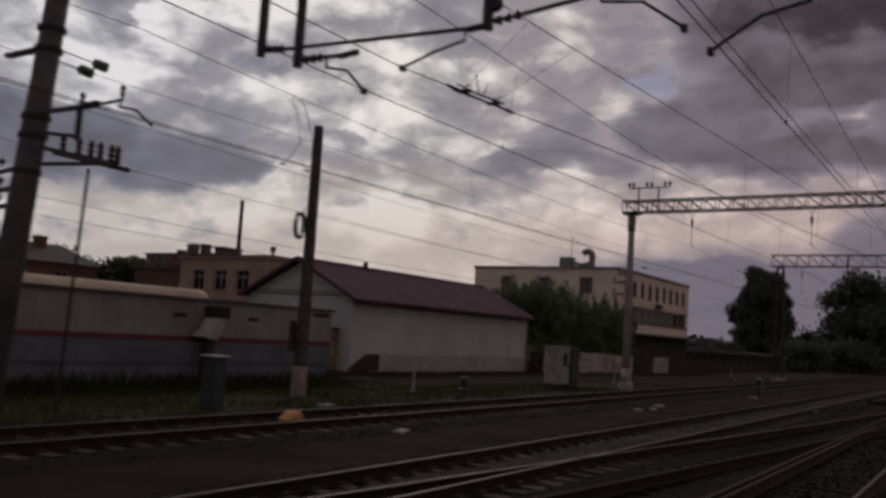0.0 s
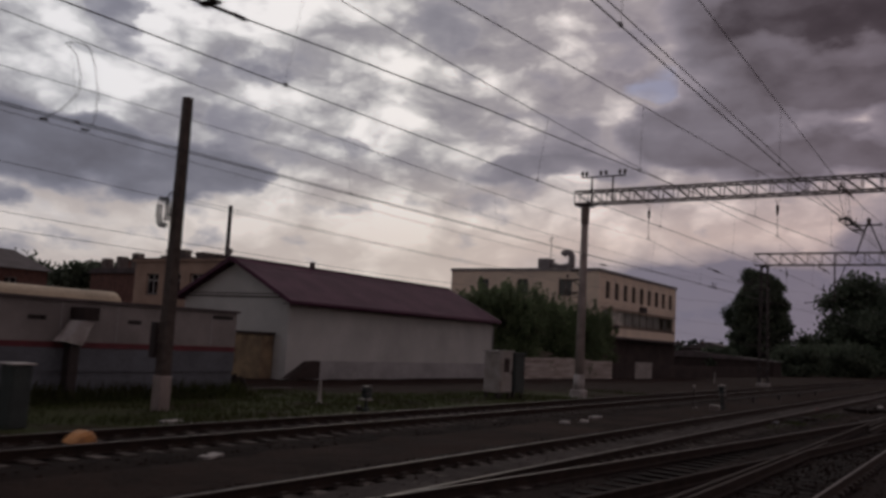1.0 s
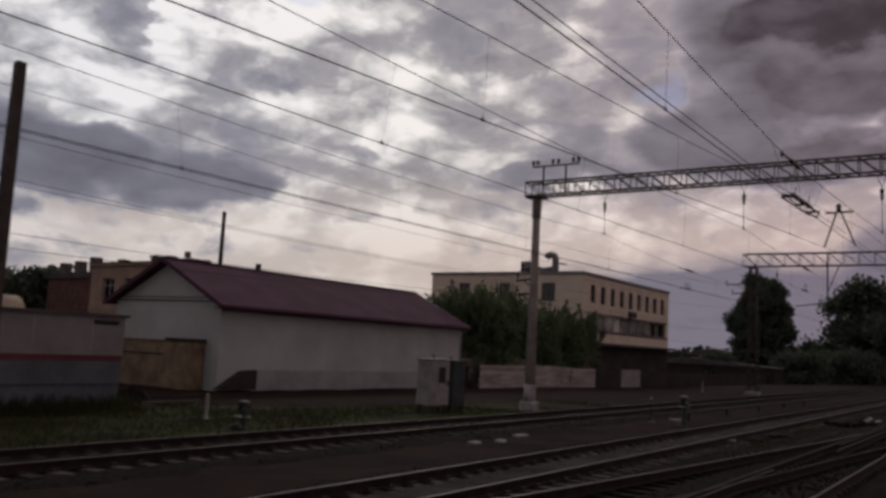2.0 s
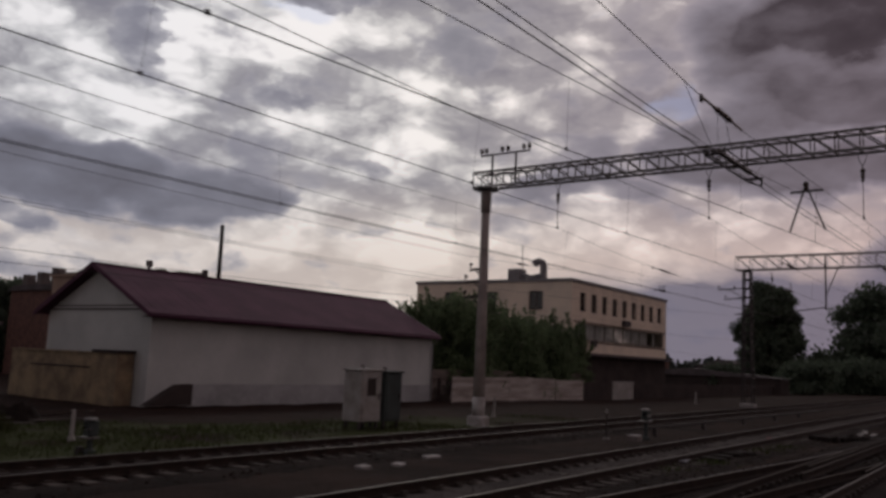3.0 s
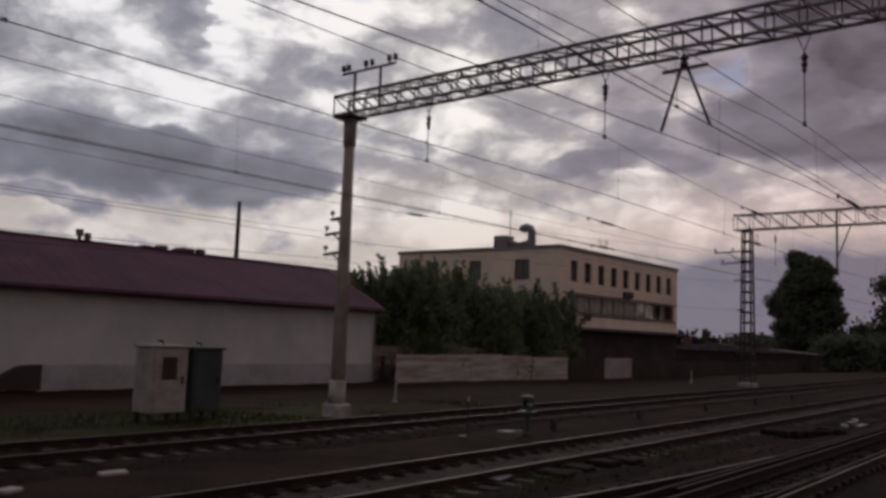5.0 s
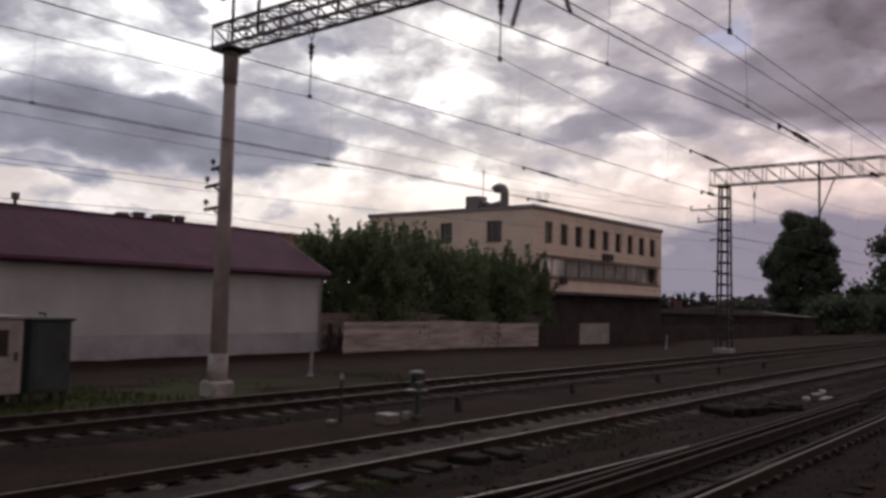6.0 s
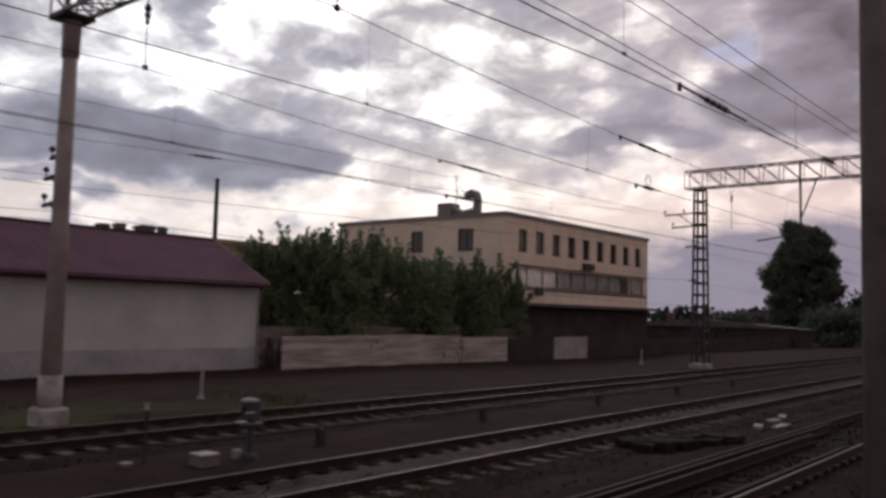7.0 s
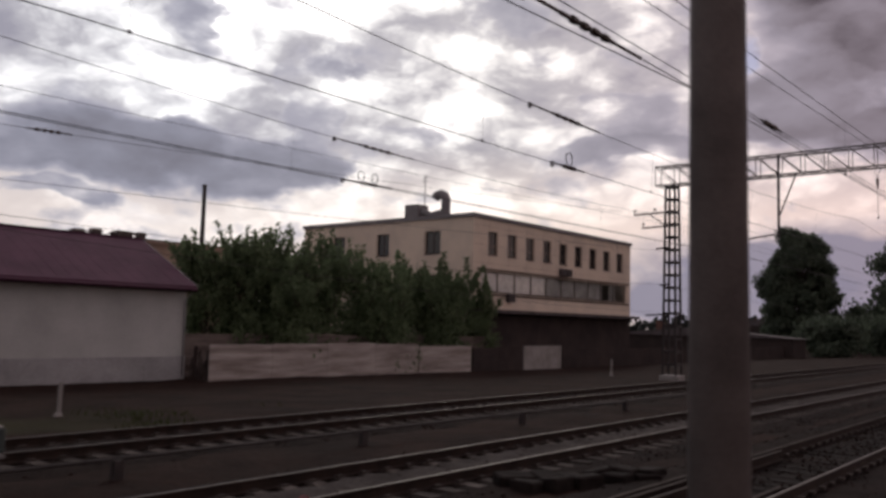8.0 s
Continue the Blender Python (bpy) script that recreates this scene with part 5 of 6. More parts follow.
def make_house():
    h = thing("town_house", (-64, 66, 0), "two-storey ochre plastered house with white-framed windows", "house")
    x1, x0, y0, y1, top = -57.8, -69.6, 56.2, 84.0, 8.0
    south = [(u, u + 1.65, z, z + 1.8) for u in (-67.9, -64.95, -62.1) for z in (5.15, 1.2)]
    east = [(y, y + 1.3, z, z + 1.8) for y in (58.2, 62.2, 66.2, 70.2, 74.2, 78.2, 81.6) for z in (5.15, 1.2)]
    part("wall", wall_x(bmesh.new(), x1, y0, y1, -0.3, top, east, 0.45), M["pink"], h)
    part("wall", wall_y(bmesh.new(), y0, x0, x1 - 0.454, -0.3, top, south, 0.45), M["pink"], h)
    part("wall", boxed(x0, x0 + 0.4, y0 + 0.46, y1, -0.3, top), M["pink"], h)
    part("wall", boxed(x0 + 0.41, x1 - 0.46, y1 - 0.4, y1, -0.3, top), M["pink"], h)
    for u0, u1, z0, z1 in east:
        make_window(h, "x", x1, u0, u1, z0, z1, "frame_white", 1, 0.68, depth=0.18)
    for u0, u1, z0, z1 in south:
        make_window(h, "y", y0, u0, u1, z0, z1, "frame_white", 1, 0.68, depth=0.18)
    part("cornice", boxed(x0 - 0.2, x1 + 0.2, y0 - 0.22, y1 + 0.2, top, top + 0.22), M["pink"], h)
    part("string_course", boxed(x0 - 0.05, x1 + 0.05, y0 - 0.05, y0 - 0.001, 4.3, 4.5), M["pink"], h)
    roof = part("roof", boxed(x0 - 0.25, x1 + 0.25, y0 - 0.28, y1 + 0.25, top + 0.224, top + 0.30), M["parapet"], h, "dark sheet roof")
    cowl = bmesh.new()
    rod(cowl, (-60.0, 58.4, top + 0.3), (-60.0, 58.4, top + 0.85), 0.12)
    rod(cowl, (-60.0, 58.4, top + 0.85), (-60.0, 58.4, top + 1.3), 0.26)
    part("roof_cowl", cowl, M["steel"], roof, "sheet-metal roof cowl")
    make_chimney(roof, -67.0, 57.4, top + 0.3, 0.35, 0.7, "mast_dark")
    # the lower brick wing
    wing = part("wing", boxed(-77.0, x0 - 0.005, y0 + 0.5, y0 + 8.0, -0.3, 7.0), M["brick"], h, "lower brown brick wing")
    part("wing_roof", prism(bmesh.new(), [(-77.3, 7.004), (x0 - 0.22, 7.004), (x0 - 0.22, 7.5), (-76.2, 7.5)], y0 + 0.3, y0 + 8.2), M["parapet"], wing)
    for x, top_z in ((-71.3, 8.95), (-73.6, 8.65), (-75.9, 8.5)):
        part("chimney", boxed(x - 0.42, x + 0.42, y0 + 1.0, y0 + 1.8, 7.1, top_z, bevel=0.05), M["mast_dark"], wing, "square sooty chimney")


make_house()


def make_brick_house():
    h = thing("brick_house", (-80, 44, 0), "distant brown brick house with a dark roof and chimneys", "house")
    x0, x1, y0, y1 = -92.0, -78.0, 22.0, 53.0
    part("wall", wall_x(bmesh.new(), x1, y0, y1, -0.3, 6.8, [(y, y + 1.2, 4.2, 6.0) for y in range(25, 51, 4)], 0.4), M["brick"], h)
    rest = bmesh.new()
    box(rest, x0, x1 - 0.41, y0, y0 + 0.4, -0.3, 6.8)
    box(rest, x0, x1 - 0.41, y1 - 0.4, y1, -0.3, 6.8)
    part("wall", rest, M["brick"], h)
    for y in range(25, 51, 4):
        make_window(h, "x", x1, y, y + 1.2, 4.2, 6.0, "frame_white", 1, 0.65)
    roof = bmesh.new()
    prism(roof, [(x0 - 0.4, 6.804), (x1 + 0.4, 6.804), ((x0 + x1) / 2, 9.0)], y0 - 0.4, y1 + 0.4)
    r = part("roof", roof, M["parapet"], h)
    for y in (33.0, 36.0, 43.0, 47.0, 50.0):
        make_chimney(r, -83.0, y, 8.2, 1.3, 0.9)


make_brick_house()


def make_office():
    o = thing("office_building", (-39.7, 90, -0.3), "beige three-storey office block with a flat roof and roof pipe", "building")
    x1, x0, y0, y1, top = -39.7, -57.9, 89.85, 114.2, 10.55
    facade = [(91.65 + 2.48 * k, 91.65 + 2.48 * k + 1.22, 7.95, 9.68) for k in range(9)]
    ribbon = (90.85, 113.3, 5.2, 6.72)
    low = (90.6, 113.6, 0.0, 4.0)
    part("wall", wall_x(bmesh.new(), x1, y0, y1, 3.95, top, facade + [ribbon], 0.4), M["beige"], o)
    side = [(-49.3, -47.95, 7.95, 9.68), (-44.3, -42.75, 7.95, 9.68), (-44.3, -42.75, 4.6, 6.4), (-49.3, -47.95, 4.6, 6.4), (-54.3, -52.9, 7.95, 9.68)]
    part("wall", wall_y(bmesh.new(), y0, x0, x1 - 0.404, 3.95, top, side, 0.4), M["beige"], o)
    for b in ((x0, x0 + 0.4, y0 + 0.41, y1, -0.4, top), (x0 + 0.41, x1 - 0.41, y1 - 0.4, y1, -0.4, top), (x0, x1 - 0.41, y0 + 0.004, y0 + 0.4, -0.4, 3.946)):
        part("wall", boxed(*b), M["beige"], o)
    part("ground_floor", boxed(x1 - 0.5, x1 - 0.05, y0 + 0.02, y1, -0.4, 3.70), M["dark_wall"], o, "dark ground-floor front")
    part("canopy", boxed(x1 - 0.4, x1 + 0.9, y0 - 0.3, y1 + 0.2, 3.70, 3.946), M["parapet"], o, "dark brown projecting canopy")
    for u0, u1, z0, z1 in facade:
        make_window(o, "x", x1, u0, u1, z0, z1, "frame_brown", 1)
    for u0, u1, z0, z1 in side:
        make_window(o, "y", y0, u0, u1, z0, z1, "frame_brown", 1)
    # ribbon window with curtains behind the panes
    u0, u1, z0, z1 = ribbon
    band = make_window(o, "x", x1, u0, u1, z0, z1, "frame_brown", 9, glass="clear_glass", depth=0.12)
    rng = random.Random(3)
    y = u0 + 0.1
    while y < u1 - 1.0:
        wdt = rng.uniform(0.6, 1.7)
        if rng.random() < 0.88:
            cur, n = bmesh.new(), int(wdt / 0.14) + 1
            rows = [[cur.verts.new((x1 - 0.30 + 0.03 * (k % 2), y + wdt * k / n, z)) for z in (z0 + 0.07, z1 - 0.08)] for k in range(n + 1)]
            for p, q in zip(rows, rows[1:]):
                cur.faces.new((p[0], q[0], q[1], p[1]))
            part("curtain", cur, M["curtain"], band, "pale drawn curtain")
        y += wdt
    par = bmesh.new()
    box(par, x1 - 0.45, x1 + 0.12, y0 - 0.12, y1 + 0.12, top, top + 0.30)
    box(par, x0 - 0.12, x0 + 0.45, y0 - 0.12, y1 + 0.12, top, top + 0.30)
    box(par, x0 + 0.46, x1 - 0.46, y0 - 0.12, y0 + 0.45, top, top + 0.30)
    box(par, x0 + 0.46, x1 - 0.46, y1 - 0.45, y1 + 0.12, top, top + 0.30)
    roof = part("parapet", par, M["coping"], o, "grey sheet-metal parapet")
    part("roof_deck", boxed(x0 + 0.2, x1 - 0.2, y0 + 0.2, y1 - 0.2, top - 0.35, top - 0.15), M["parapet"], o)
    part("roof_box", boxed(-47.4, -46.0, 90.9, 92.2, top - 0.2, 12.05, bevel=0.04), M["coping"], o, "sheet-clad roof box")
    duct = bmesh.new()
    tube(duct, [(-43.6, 91.4, top - 0.2), (-43.6, 91.4, 11.6), (-43.6, 91.4, 12.3), (-43.75, 91.4, 12.6), (-44.1, 91.4, 12.72), (-44.5, 91.4, 12.62), (-44.65, 91.4, 12.45)], 0.36, 14)
    part("vent_pipe", duct, M["coping"], o, "bent sheet-metal vent pipe", smooth=True)
    low_duct = bmesh.new()
    tube(low_duct, [(-46.0, 91.4, 11.5), (-45.0, 91.4, 11.15), (-44.0, 91.4, 11.3), (-43.5, 91.4, 11.6)], 0.25, 10)
    part("duct", low_duct, M["coping"], o, smooth=True)
    mast = bmesh.new()
    rod(mast, (-46.6, 92.4, top), (-46.6, 92.4, 14.6), 0.035, n=6)
    for z in (14.1, 14.4):
        rod(mast, (-46.9, 92.4, z), (-46.3, 92.4, z), 0.02, n=6)
    part("aerial", mast, M["steel_dark"], o)
    for y, z in ((101.4, 7.0), (102.3, 7.0), (94.0, 4.55)):
        ac = part("air_conditioner", boxed(x1 + 0.05, x1 + 0.38, y, y + 0.8, z, z + 0.58, bevel=0.03), M["parapet"], o)
        fan = bmesh.new()
        rod(fan, (x1 + 0.38, y + 0.32, z + 0.29), (x1 + 0.395, y + 0.32, z + 0.29), 0.22, n=16)
        part("fan_grille", fan, M["steel_dark"], ac)
    bandm = bmesh.new()
    box(bandm, x1, x1 + 0.05, y0 + 0.5, y1 - 0.3, 6.80, 6.92)
    box(bandm, x1, x1 + 0.05, y0 + 0.5, y1 - 0.3, 4.95, 5.08)
    part("string_course", bandm, M["frame_brown"], o)
    seam = bmesh.new()
    for k in range(1, 10):
        box(seam, x1, x1 + 0.008, y0 + 2.48 * k - 0.55, y0 + 2.48 * k - 0.53, 7.0, top)
    for z in (7.3, 8.6, 10.0):
        box(seam, x1, x1 + 0.009, y0, y1, z, z + 0.02)
    part("cladding_joints", seam, M["pink"], o, kind="stuff")


make_office()


# ---- fences ----
def make_fence(x, runs, label):
    """Panels of rough horizontal boards, each a little out of line."""
    f = thing("concrete_fence", (x, runs[0][0], -0.1), label, "fence", "yard fences")
    rng = random.Random(int(-x * 10))
    for y0, y1, z0, z1, material in runs:
        n = max(1, round((y1 - y0) / 3.4))
        for k in range(n):
            a, b = y0 + (y1 - y0) * k / n + 0.01, y0 + (y1 - y0) * (k + 1) / n - 0.01
            zz = z1 + 0.03 * ((k * 7) % 3 - 1)
            panel = part("panel", boxed(x - 0.09, x - 0.03, a + 0.01, b - 0.01, z0, zz - 0.04), M[material], f)
            step = (zz - z0) / 9
            for j in range(9):
                out = rng.uniform(-0.012, 0.008)
                lo, hi = z0 + step * j, z0 + step * (j + 1) - rng.uniform(0.008, 0.02)
                bm = bmesh.new()
                v = [bm.verts.new((xx, y, z + rng.uniform(-0.006, 0.006))) for xx in (x - 0.028, x + out) for y, z in ((a, lo), (b, lo), (b, hi), (a, hi))]
                for q in ((3, 2, 1, 0), (4, 5, 6, 7), (0, 1, 5, 4), (1, 2, 6, 5), (2, 3, 7, 6), (3, 0, 4, 7)):
                    bm.faces.new([v[i] for i in q])
                part("board", bm, M[material], panel)


make_fence(-36.0, [(65.5, 80.0, -0.2, 1.62, "fence"), (80.1, 85.1, -0.3, 1.50, "fence"), (85.3, 91.0, -0.4, 1.35, "dark_wall"), (91.1, 96.0, -0.4, 1.48, "concrete"), (96.2, 150.0, -0.4, 1.2, "dark_wall")], "whitewashed board-marked concrete fence with a dark boarded stretch")
make_fence(-38.6, [(64.9, 90.0, -0.2, 2.05, "fence_old")], "taller weathered brown fence behind the whitewashed one")


def make_rubbish():
    """Dark scrap in the gap between the shed and the fence."""
    rng = random.Random(31)
    for k in range(9):
        x, y = -36.9 + rng.uniform(-0.45, 0.5), 65.55 + rng.uniform(-0.2, 0.35)
        p = thing("scrap_board", (x, y, 0.0), "broken dark board leaning in the fence gap", "board", "boards in the fence gap")
        bm = bmesh.new()
        bar(bm, (x, y, -0.1), (x + rng.uniform(-0.4, 0.4), y + rng.uniform(-0.35, 0.35), rng.uniform(0.7, 1.5)), rng.uniform(0.12, 0.28), 0.04)
        part("plank", bm, M["dark_wall"] if k % 3 else M["sleeper"], p)


make_rubbish()


# ---- trees ----
def leaf_cloud(rng, clumps, count, size, flat=0.5):
    """Leaves as small folded quads, gathered round clump centres (point, radius)."""
    verts, faces = [], []
    weights = [r ** 1.6 for _, r in clumps]
    for c, r in rng.choices(clumps, weights, k=count):
        v = Vector((rng.gauss(0, 1), rng.gauss(0, 1), rng.gauss(0, 1))).normalized()
        p = c + v * r * min(1.35, abs(rng.gauss(0.0, 0.75)))
        s = size * rng.uniform(0.6, 1.4)
        turn = Euler((rng.uniform(0, 6.3), rng.uniform(0, 6.3), rng.uniform(0, 6.3))).to_matrix()
        n = len(verts)
        for q in ((-0.5, -0.3, 0), (0.5, -0.3, 0.1), (0.55, 0.3, 0), (-0.45, 0.3, 0.12)):
            verts.append(tuple(p + turn @ (Vector(q) * s)))
        faces += [(n, n + 1, n + 2, n + 3)]
    return verts, faces


def make_tree(name, at, height, spread, seed, label, category="tree", leaf="leaf", leaves=9000, size=0.3, trunk=0.25, bare=0.2, shape="round", twigs=0, group=""):
    """A tapered trunk with limbs and a crown of leaf clumps with gaps."""
    rng = random.Random(seed)
    at = Vector(at)
    t = thing(name, at, label, category, group)
    wood = bmesh.new()
    top = at + Vector((0, 0, height * 0.9))
    rod(wood, at - Vector((0, 0, 0.2)), at + Vector((0, 0, height * 0.45)), trunk, trunk * 0.6, 8)
    rod(wood, at + Vector((0, 0, height * 0.45)), top, trunk * 0.6, trunk * 0.15, 6)
    clumps = []
    n = {"column": 230, "bush": 80}.get(shape, 64)
    for k in range(n):
        f = rng.uniform(bare, 1.0)
        if shape == "column":
            reach = spread * (1.0 - 0.62 * max(0.0, (f - 0.5) / 0.5) ** 2.0)
        elif shape == "bush":
            reach = spread * math.sqrt(max(0.05, 1 - (f * 0.98) ** 2))
        else:
            reach = spread * math.sqrt(max(0.08, 1 - ((f - 0.55) / 0.5) ** 2))
        a = rng.uniform(0, 2 * math.pi)
        rad = reach * (math.sqrt(rng.uniform(0.1, 1.0)) if shape == "column" else rng.uniform(0.25, 1.0))
        c = at + Vector((rad * math.cos(a), rad * math.sin(a), height * f * rng.uniform(0.9, 1.0)))
        clumps.append((c, max(0.25, spread * (rng.uniform(0.09, 0.21) if shape == "column" else rng.uniform(0.18, 0.38)))))
        if k % 2 == 0:
            base = at + Vector((0, 0, height * max(0.12, f * 0.55)))
            rod(wood, base, c, trunk * 0.35, trunk * 0.08, 5)
    for k in range(twigs):
        a, f = rng.uniform(0, 6.28), rng.uniform(0.75, 1.0)
        p = at + Vector((spread * 0.6 * math.cos(a), spread * 0.6 * math.sin(a), height * f * 0.9))
        q = p + Vector((rng.uniform(-0.5, 0.5), rng.uniform(-0.5, 0.5), rng.uniform(0.4, 1.25))) * max(spread * 0.55, 2.4 - 0.1 * spread)
        rod(wood, p, q, 0.03, 0.01, 4)
        for g in (0.25, 0.45, 0.6, 0.75, 0.88, 1.0):
            clumps.append((p.lerp(q, g), 0.34 - 0.16 * g))
    part("trunk", wood, M["bark"], t, "dark trunk and limbs")
    verts, faces = leaf_cloud(rng, clumps, leaves, size)
    mesh = bpy.data.meshes.new("crown")
    mesh.from_pydata([tuple(Vector(v) - at) for v in verts], [], faces)
    mesh.materials.append(M[leaf])
    crown = new("crown", mesh)
    crown.parent = t
    return t


SHRUBS = [(-40.0, 70.0, 5.6, 1.9), (-40.6, 68.4, 5.6, 1.7), (-41.0, 71.5, 6.5, 2.2), (-40.6, 74.0, 6.5, 2.9), (-41.2, 77.6, 6.5, 3.0), (-40.6, 81.2, 6.3, 2.9), (-40.2, 84.6, 6.0, 2.6), (-39.6, 87.6, 5.9, 2.1), (-39.2, 90.0, 4.9, 1.6), (-38.0, 72.0, 4.5, 1.9), (-38.0, 79.0, 4.4, 2.0), (-38.1, 84.6, 4.0, 1.9)]
for k, (x, y, h, s) in enumerate(SHRUBS):
    make_tree("shrub", (x, y, -0.1), h, s, 20 + k, "dense dark green leafy shrub overhanging the concrete fence", "shrub", "leaf", 17000 if h > 5.5 else 9000, 0.14, 0.09, 0.05, "bush", 44 if k < 4 else 26 if k < 6 else 14, "shrubs behind the fence")

make_tree("poplar", (-49.7, 200, -0.3), 22.3, 6.6, 41, "tall dark broad poplar standing alone beyond the yard", "tree", "leaf_dark", 80000, 0.42, 0.5, 0.04, "column")
for k, (x, y, h, s) in enumerate([(-29.5, 200, 19.0, 7.6), (-20, 195, 20.5, 8.0), (-8, 190, 19, 8), (6, 185, 20, 9), (-38, 235, 11, 4.5), (-44, 150, 3.5, 3.0), (-34, 160, 4.5, 4.0), (-28, 170, 5.5, 5.0), (-40, 205, 8.0, 5.0)]):
    make_tree("broadleaf_tree", (x, y, -0.3), h, s, 60 + k, "dark round-crowned tree at the far end of the yard", "tree", "leaf_dark", 30000 if h > 12 else 9000, 0.62 if h > 12 else 0.42, 0.5 if h > 12 else 0.15, 0.05, "round", 0, "trees at the yard's end")
for k, (x, y, h, s) in enumerate([(-95, 62, 8.5, 4.5), (-99, 70, 8.0, 4.5), (-82, 59, 8.2, 3.2), (-84, 63, 8.6, 3.2)]):
    make_tree("garden_tree", (x, y, -0.2), h, s, 80 + k, "dark green garden tree among the houses", "tree", "leaf_dark", 7000, 0.45, 0.2, 0.1, "round", 0, "garden trees")


def make_far_woods():
    """The low wooded skyline, as one ragged ridge of crowns."""
    rng = random.Random(5)
    verts, faces = [], []
    for k in range(900):
        a = radians(rng.uniform(-15, 100))
        d = rng.uniform(330, 520)
        c = Vector((-d * math.sin(a), d * math.cos(a), 0))
        r = rng.uniform(4, 10)
        h = rng.uniform(3, 7) + (3 if rng.random() < 0.1 else 0)
        for _ in range(26):
            v = Vector((rng.gauss(0, 1), rng.gauss(0, 1), rng.gauss(0, 1))).normalized()
            p = c + Vector((v.x * r, v.y * r, max(0.0, h * 0.5 + v.z * h * 0.6)))
            s = rng.uniform(1.2, 3.0)
            turn = Euler((rng.uniform(0, 6.3), rng.uniform(0, 6.3), rng.uniform(0, 6.3))).to_matrix()
            n = len(verts)
            for q in ((-0.5, -0.4, 0), (0.5, -0.4, 0.1), (0.5, 0.4, 0), (-0.5, 0.4, 0.1)):
                verts.append(tuple(p + turn @ (Vector(q) * s)))
            faces.append((n, n + 1, n + 2, n + 3))
    mesh = bpy.data.meshes.new("far_woods")
    mesh.from_pydata(verts, [], faces)
    mesh.materials.append(M["far_wood"])
    tagged(new("far_woods", mesh), "low dark wooded skyline beyond the yard", "woods", kind="stuff")


make_far_woods()


def make_far_things():
    m = thing("radio_mast", (-176, 160, 0), "tall thin dark radio mast far behind the houses", "mast")
    part("pole", lathe(bmesh.new(), (-176, 160, 0), [(0.75, -0.5), (0.6, 20), (0.5, 34.5)], 10), M["steel_dark"], m)
    part("cap", lathe(bmesh.new(), (-176, 160, 34.4), [(0.6, 0), (0.6, 0.4), (0.2, 0.8)], 10), M["steel_dark"], m)
    for k, (x, y, w, d, h) in enumerate([(-62, 260, 14, 10, 6.5), (-88, 300, 18, 12, 7.0), (-48, 150, 26, 5, 3.2)]):
        s = thing("far_shed", (x, y, 0), "long low dark shed with a pitched roof in the distance", "shed", "distant sheds")
        part("wall", boxed(x - w / 2, x + w / 2, y - d / 2, y + d / 2, -0.4, h * 0.65), M["dark_wall"], s)
        r = part("roof", prism(bmesh.new(), [(x - w / 2 - 0.4, h * 0.654), (x + w / 2 + 0.4, h * 0.654), (x, h)], y - d / 2 - 0.4, y + d / 2 + 0.4), M["parapet"], s)
        make_chimney(r, x - w * 0.2, y, h * 0.8, 1.4, 0.9)


def make_apartment_block():
    """A tall block beyond the goods shed, of which the chimneys show over its roof."""
    b = thing("apartment_block", (-132, 109, 0), "distant brown apartment block with square roof chimneys", "apartment block")
    x0, x1, y0, y1, top = -138.0, -125.0, 103.0, 117.0, 13.8
    holes = [(y, y + 1.4, z, z + 1.6) for y in range(104, 115, 3) for z in (1.5, 4.6, 7.7, 10.8)]
    part("wall", wall_x(bmesh.new(), x1, y0, y1, -0.3, top, holes, 0.4), M["brick"], b)
    for q in ((x0, x0 + 0.4, y0, y1, -0.3, top), (x0 + 0.41, x1 - 0.41, y0, y0 + 0.4, -0.3, top), (x0 + 0.41, x1 - 0.41, y1 - 0.4, y1, -0.3, top)):
        part("wall", boxed(*q), M["brick"], b)
    for u0, u1, z0, z1 in holes:
        make_window(b, "x", x1, u0, u1, z0, z1, "frame_white", 1, sill=False)
    r = part("roof", boxed(x0 - 0.3, x1 + 0.3, y0 - 0.3, y1 + 0.3, top, top + 0.25), M["parapet"], b)
    for y, w, z in ((104.4, 1.5, 15.8), (107.2, 1.4, 16.1), (111.6, 2.4, 16.1), (114.8, 1.2, 16.25)):
        make_chimney(r, -126.6, y, top + 0.2, z - top - 0.2, w, "mast_dark")


make_far_things()
make_apartment_block()


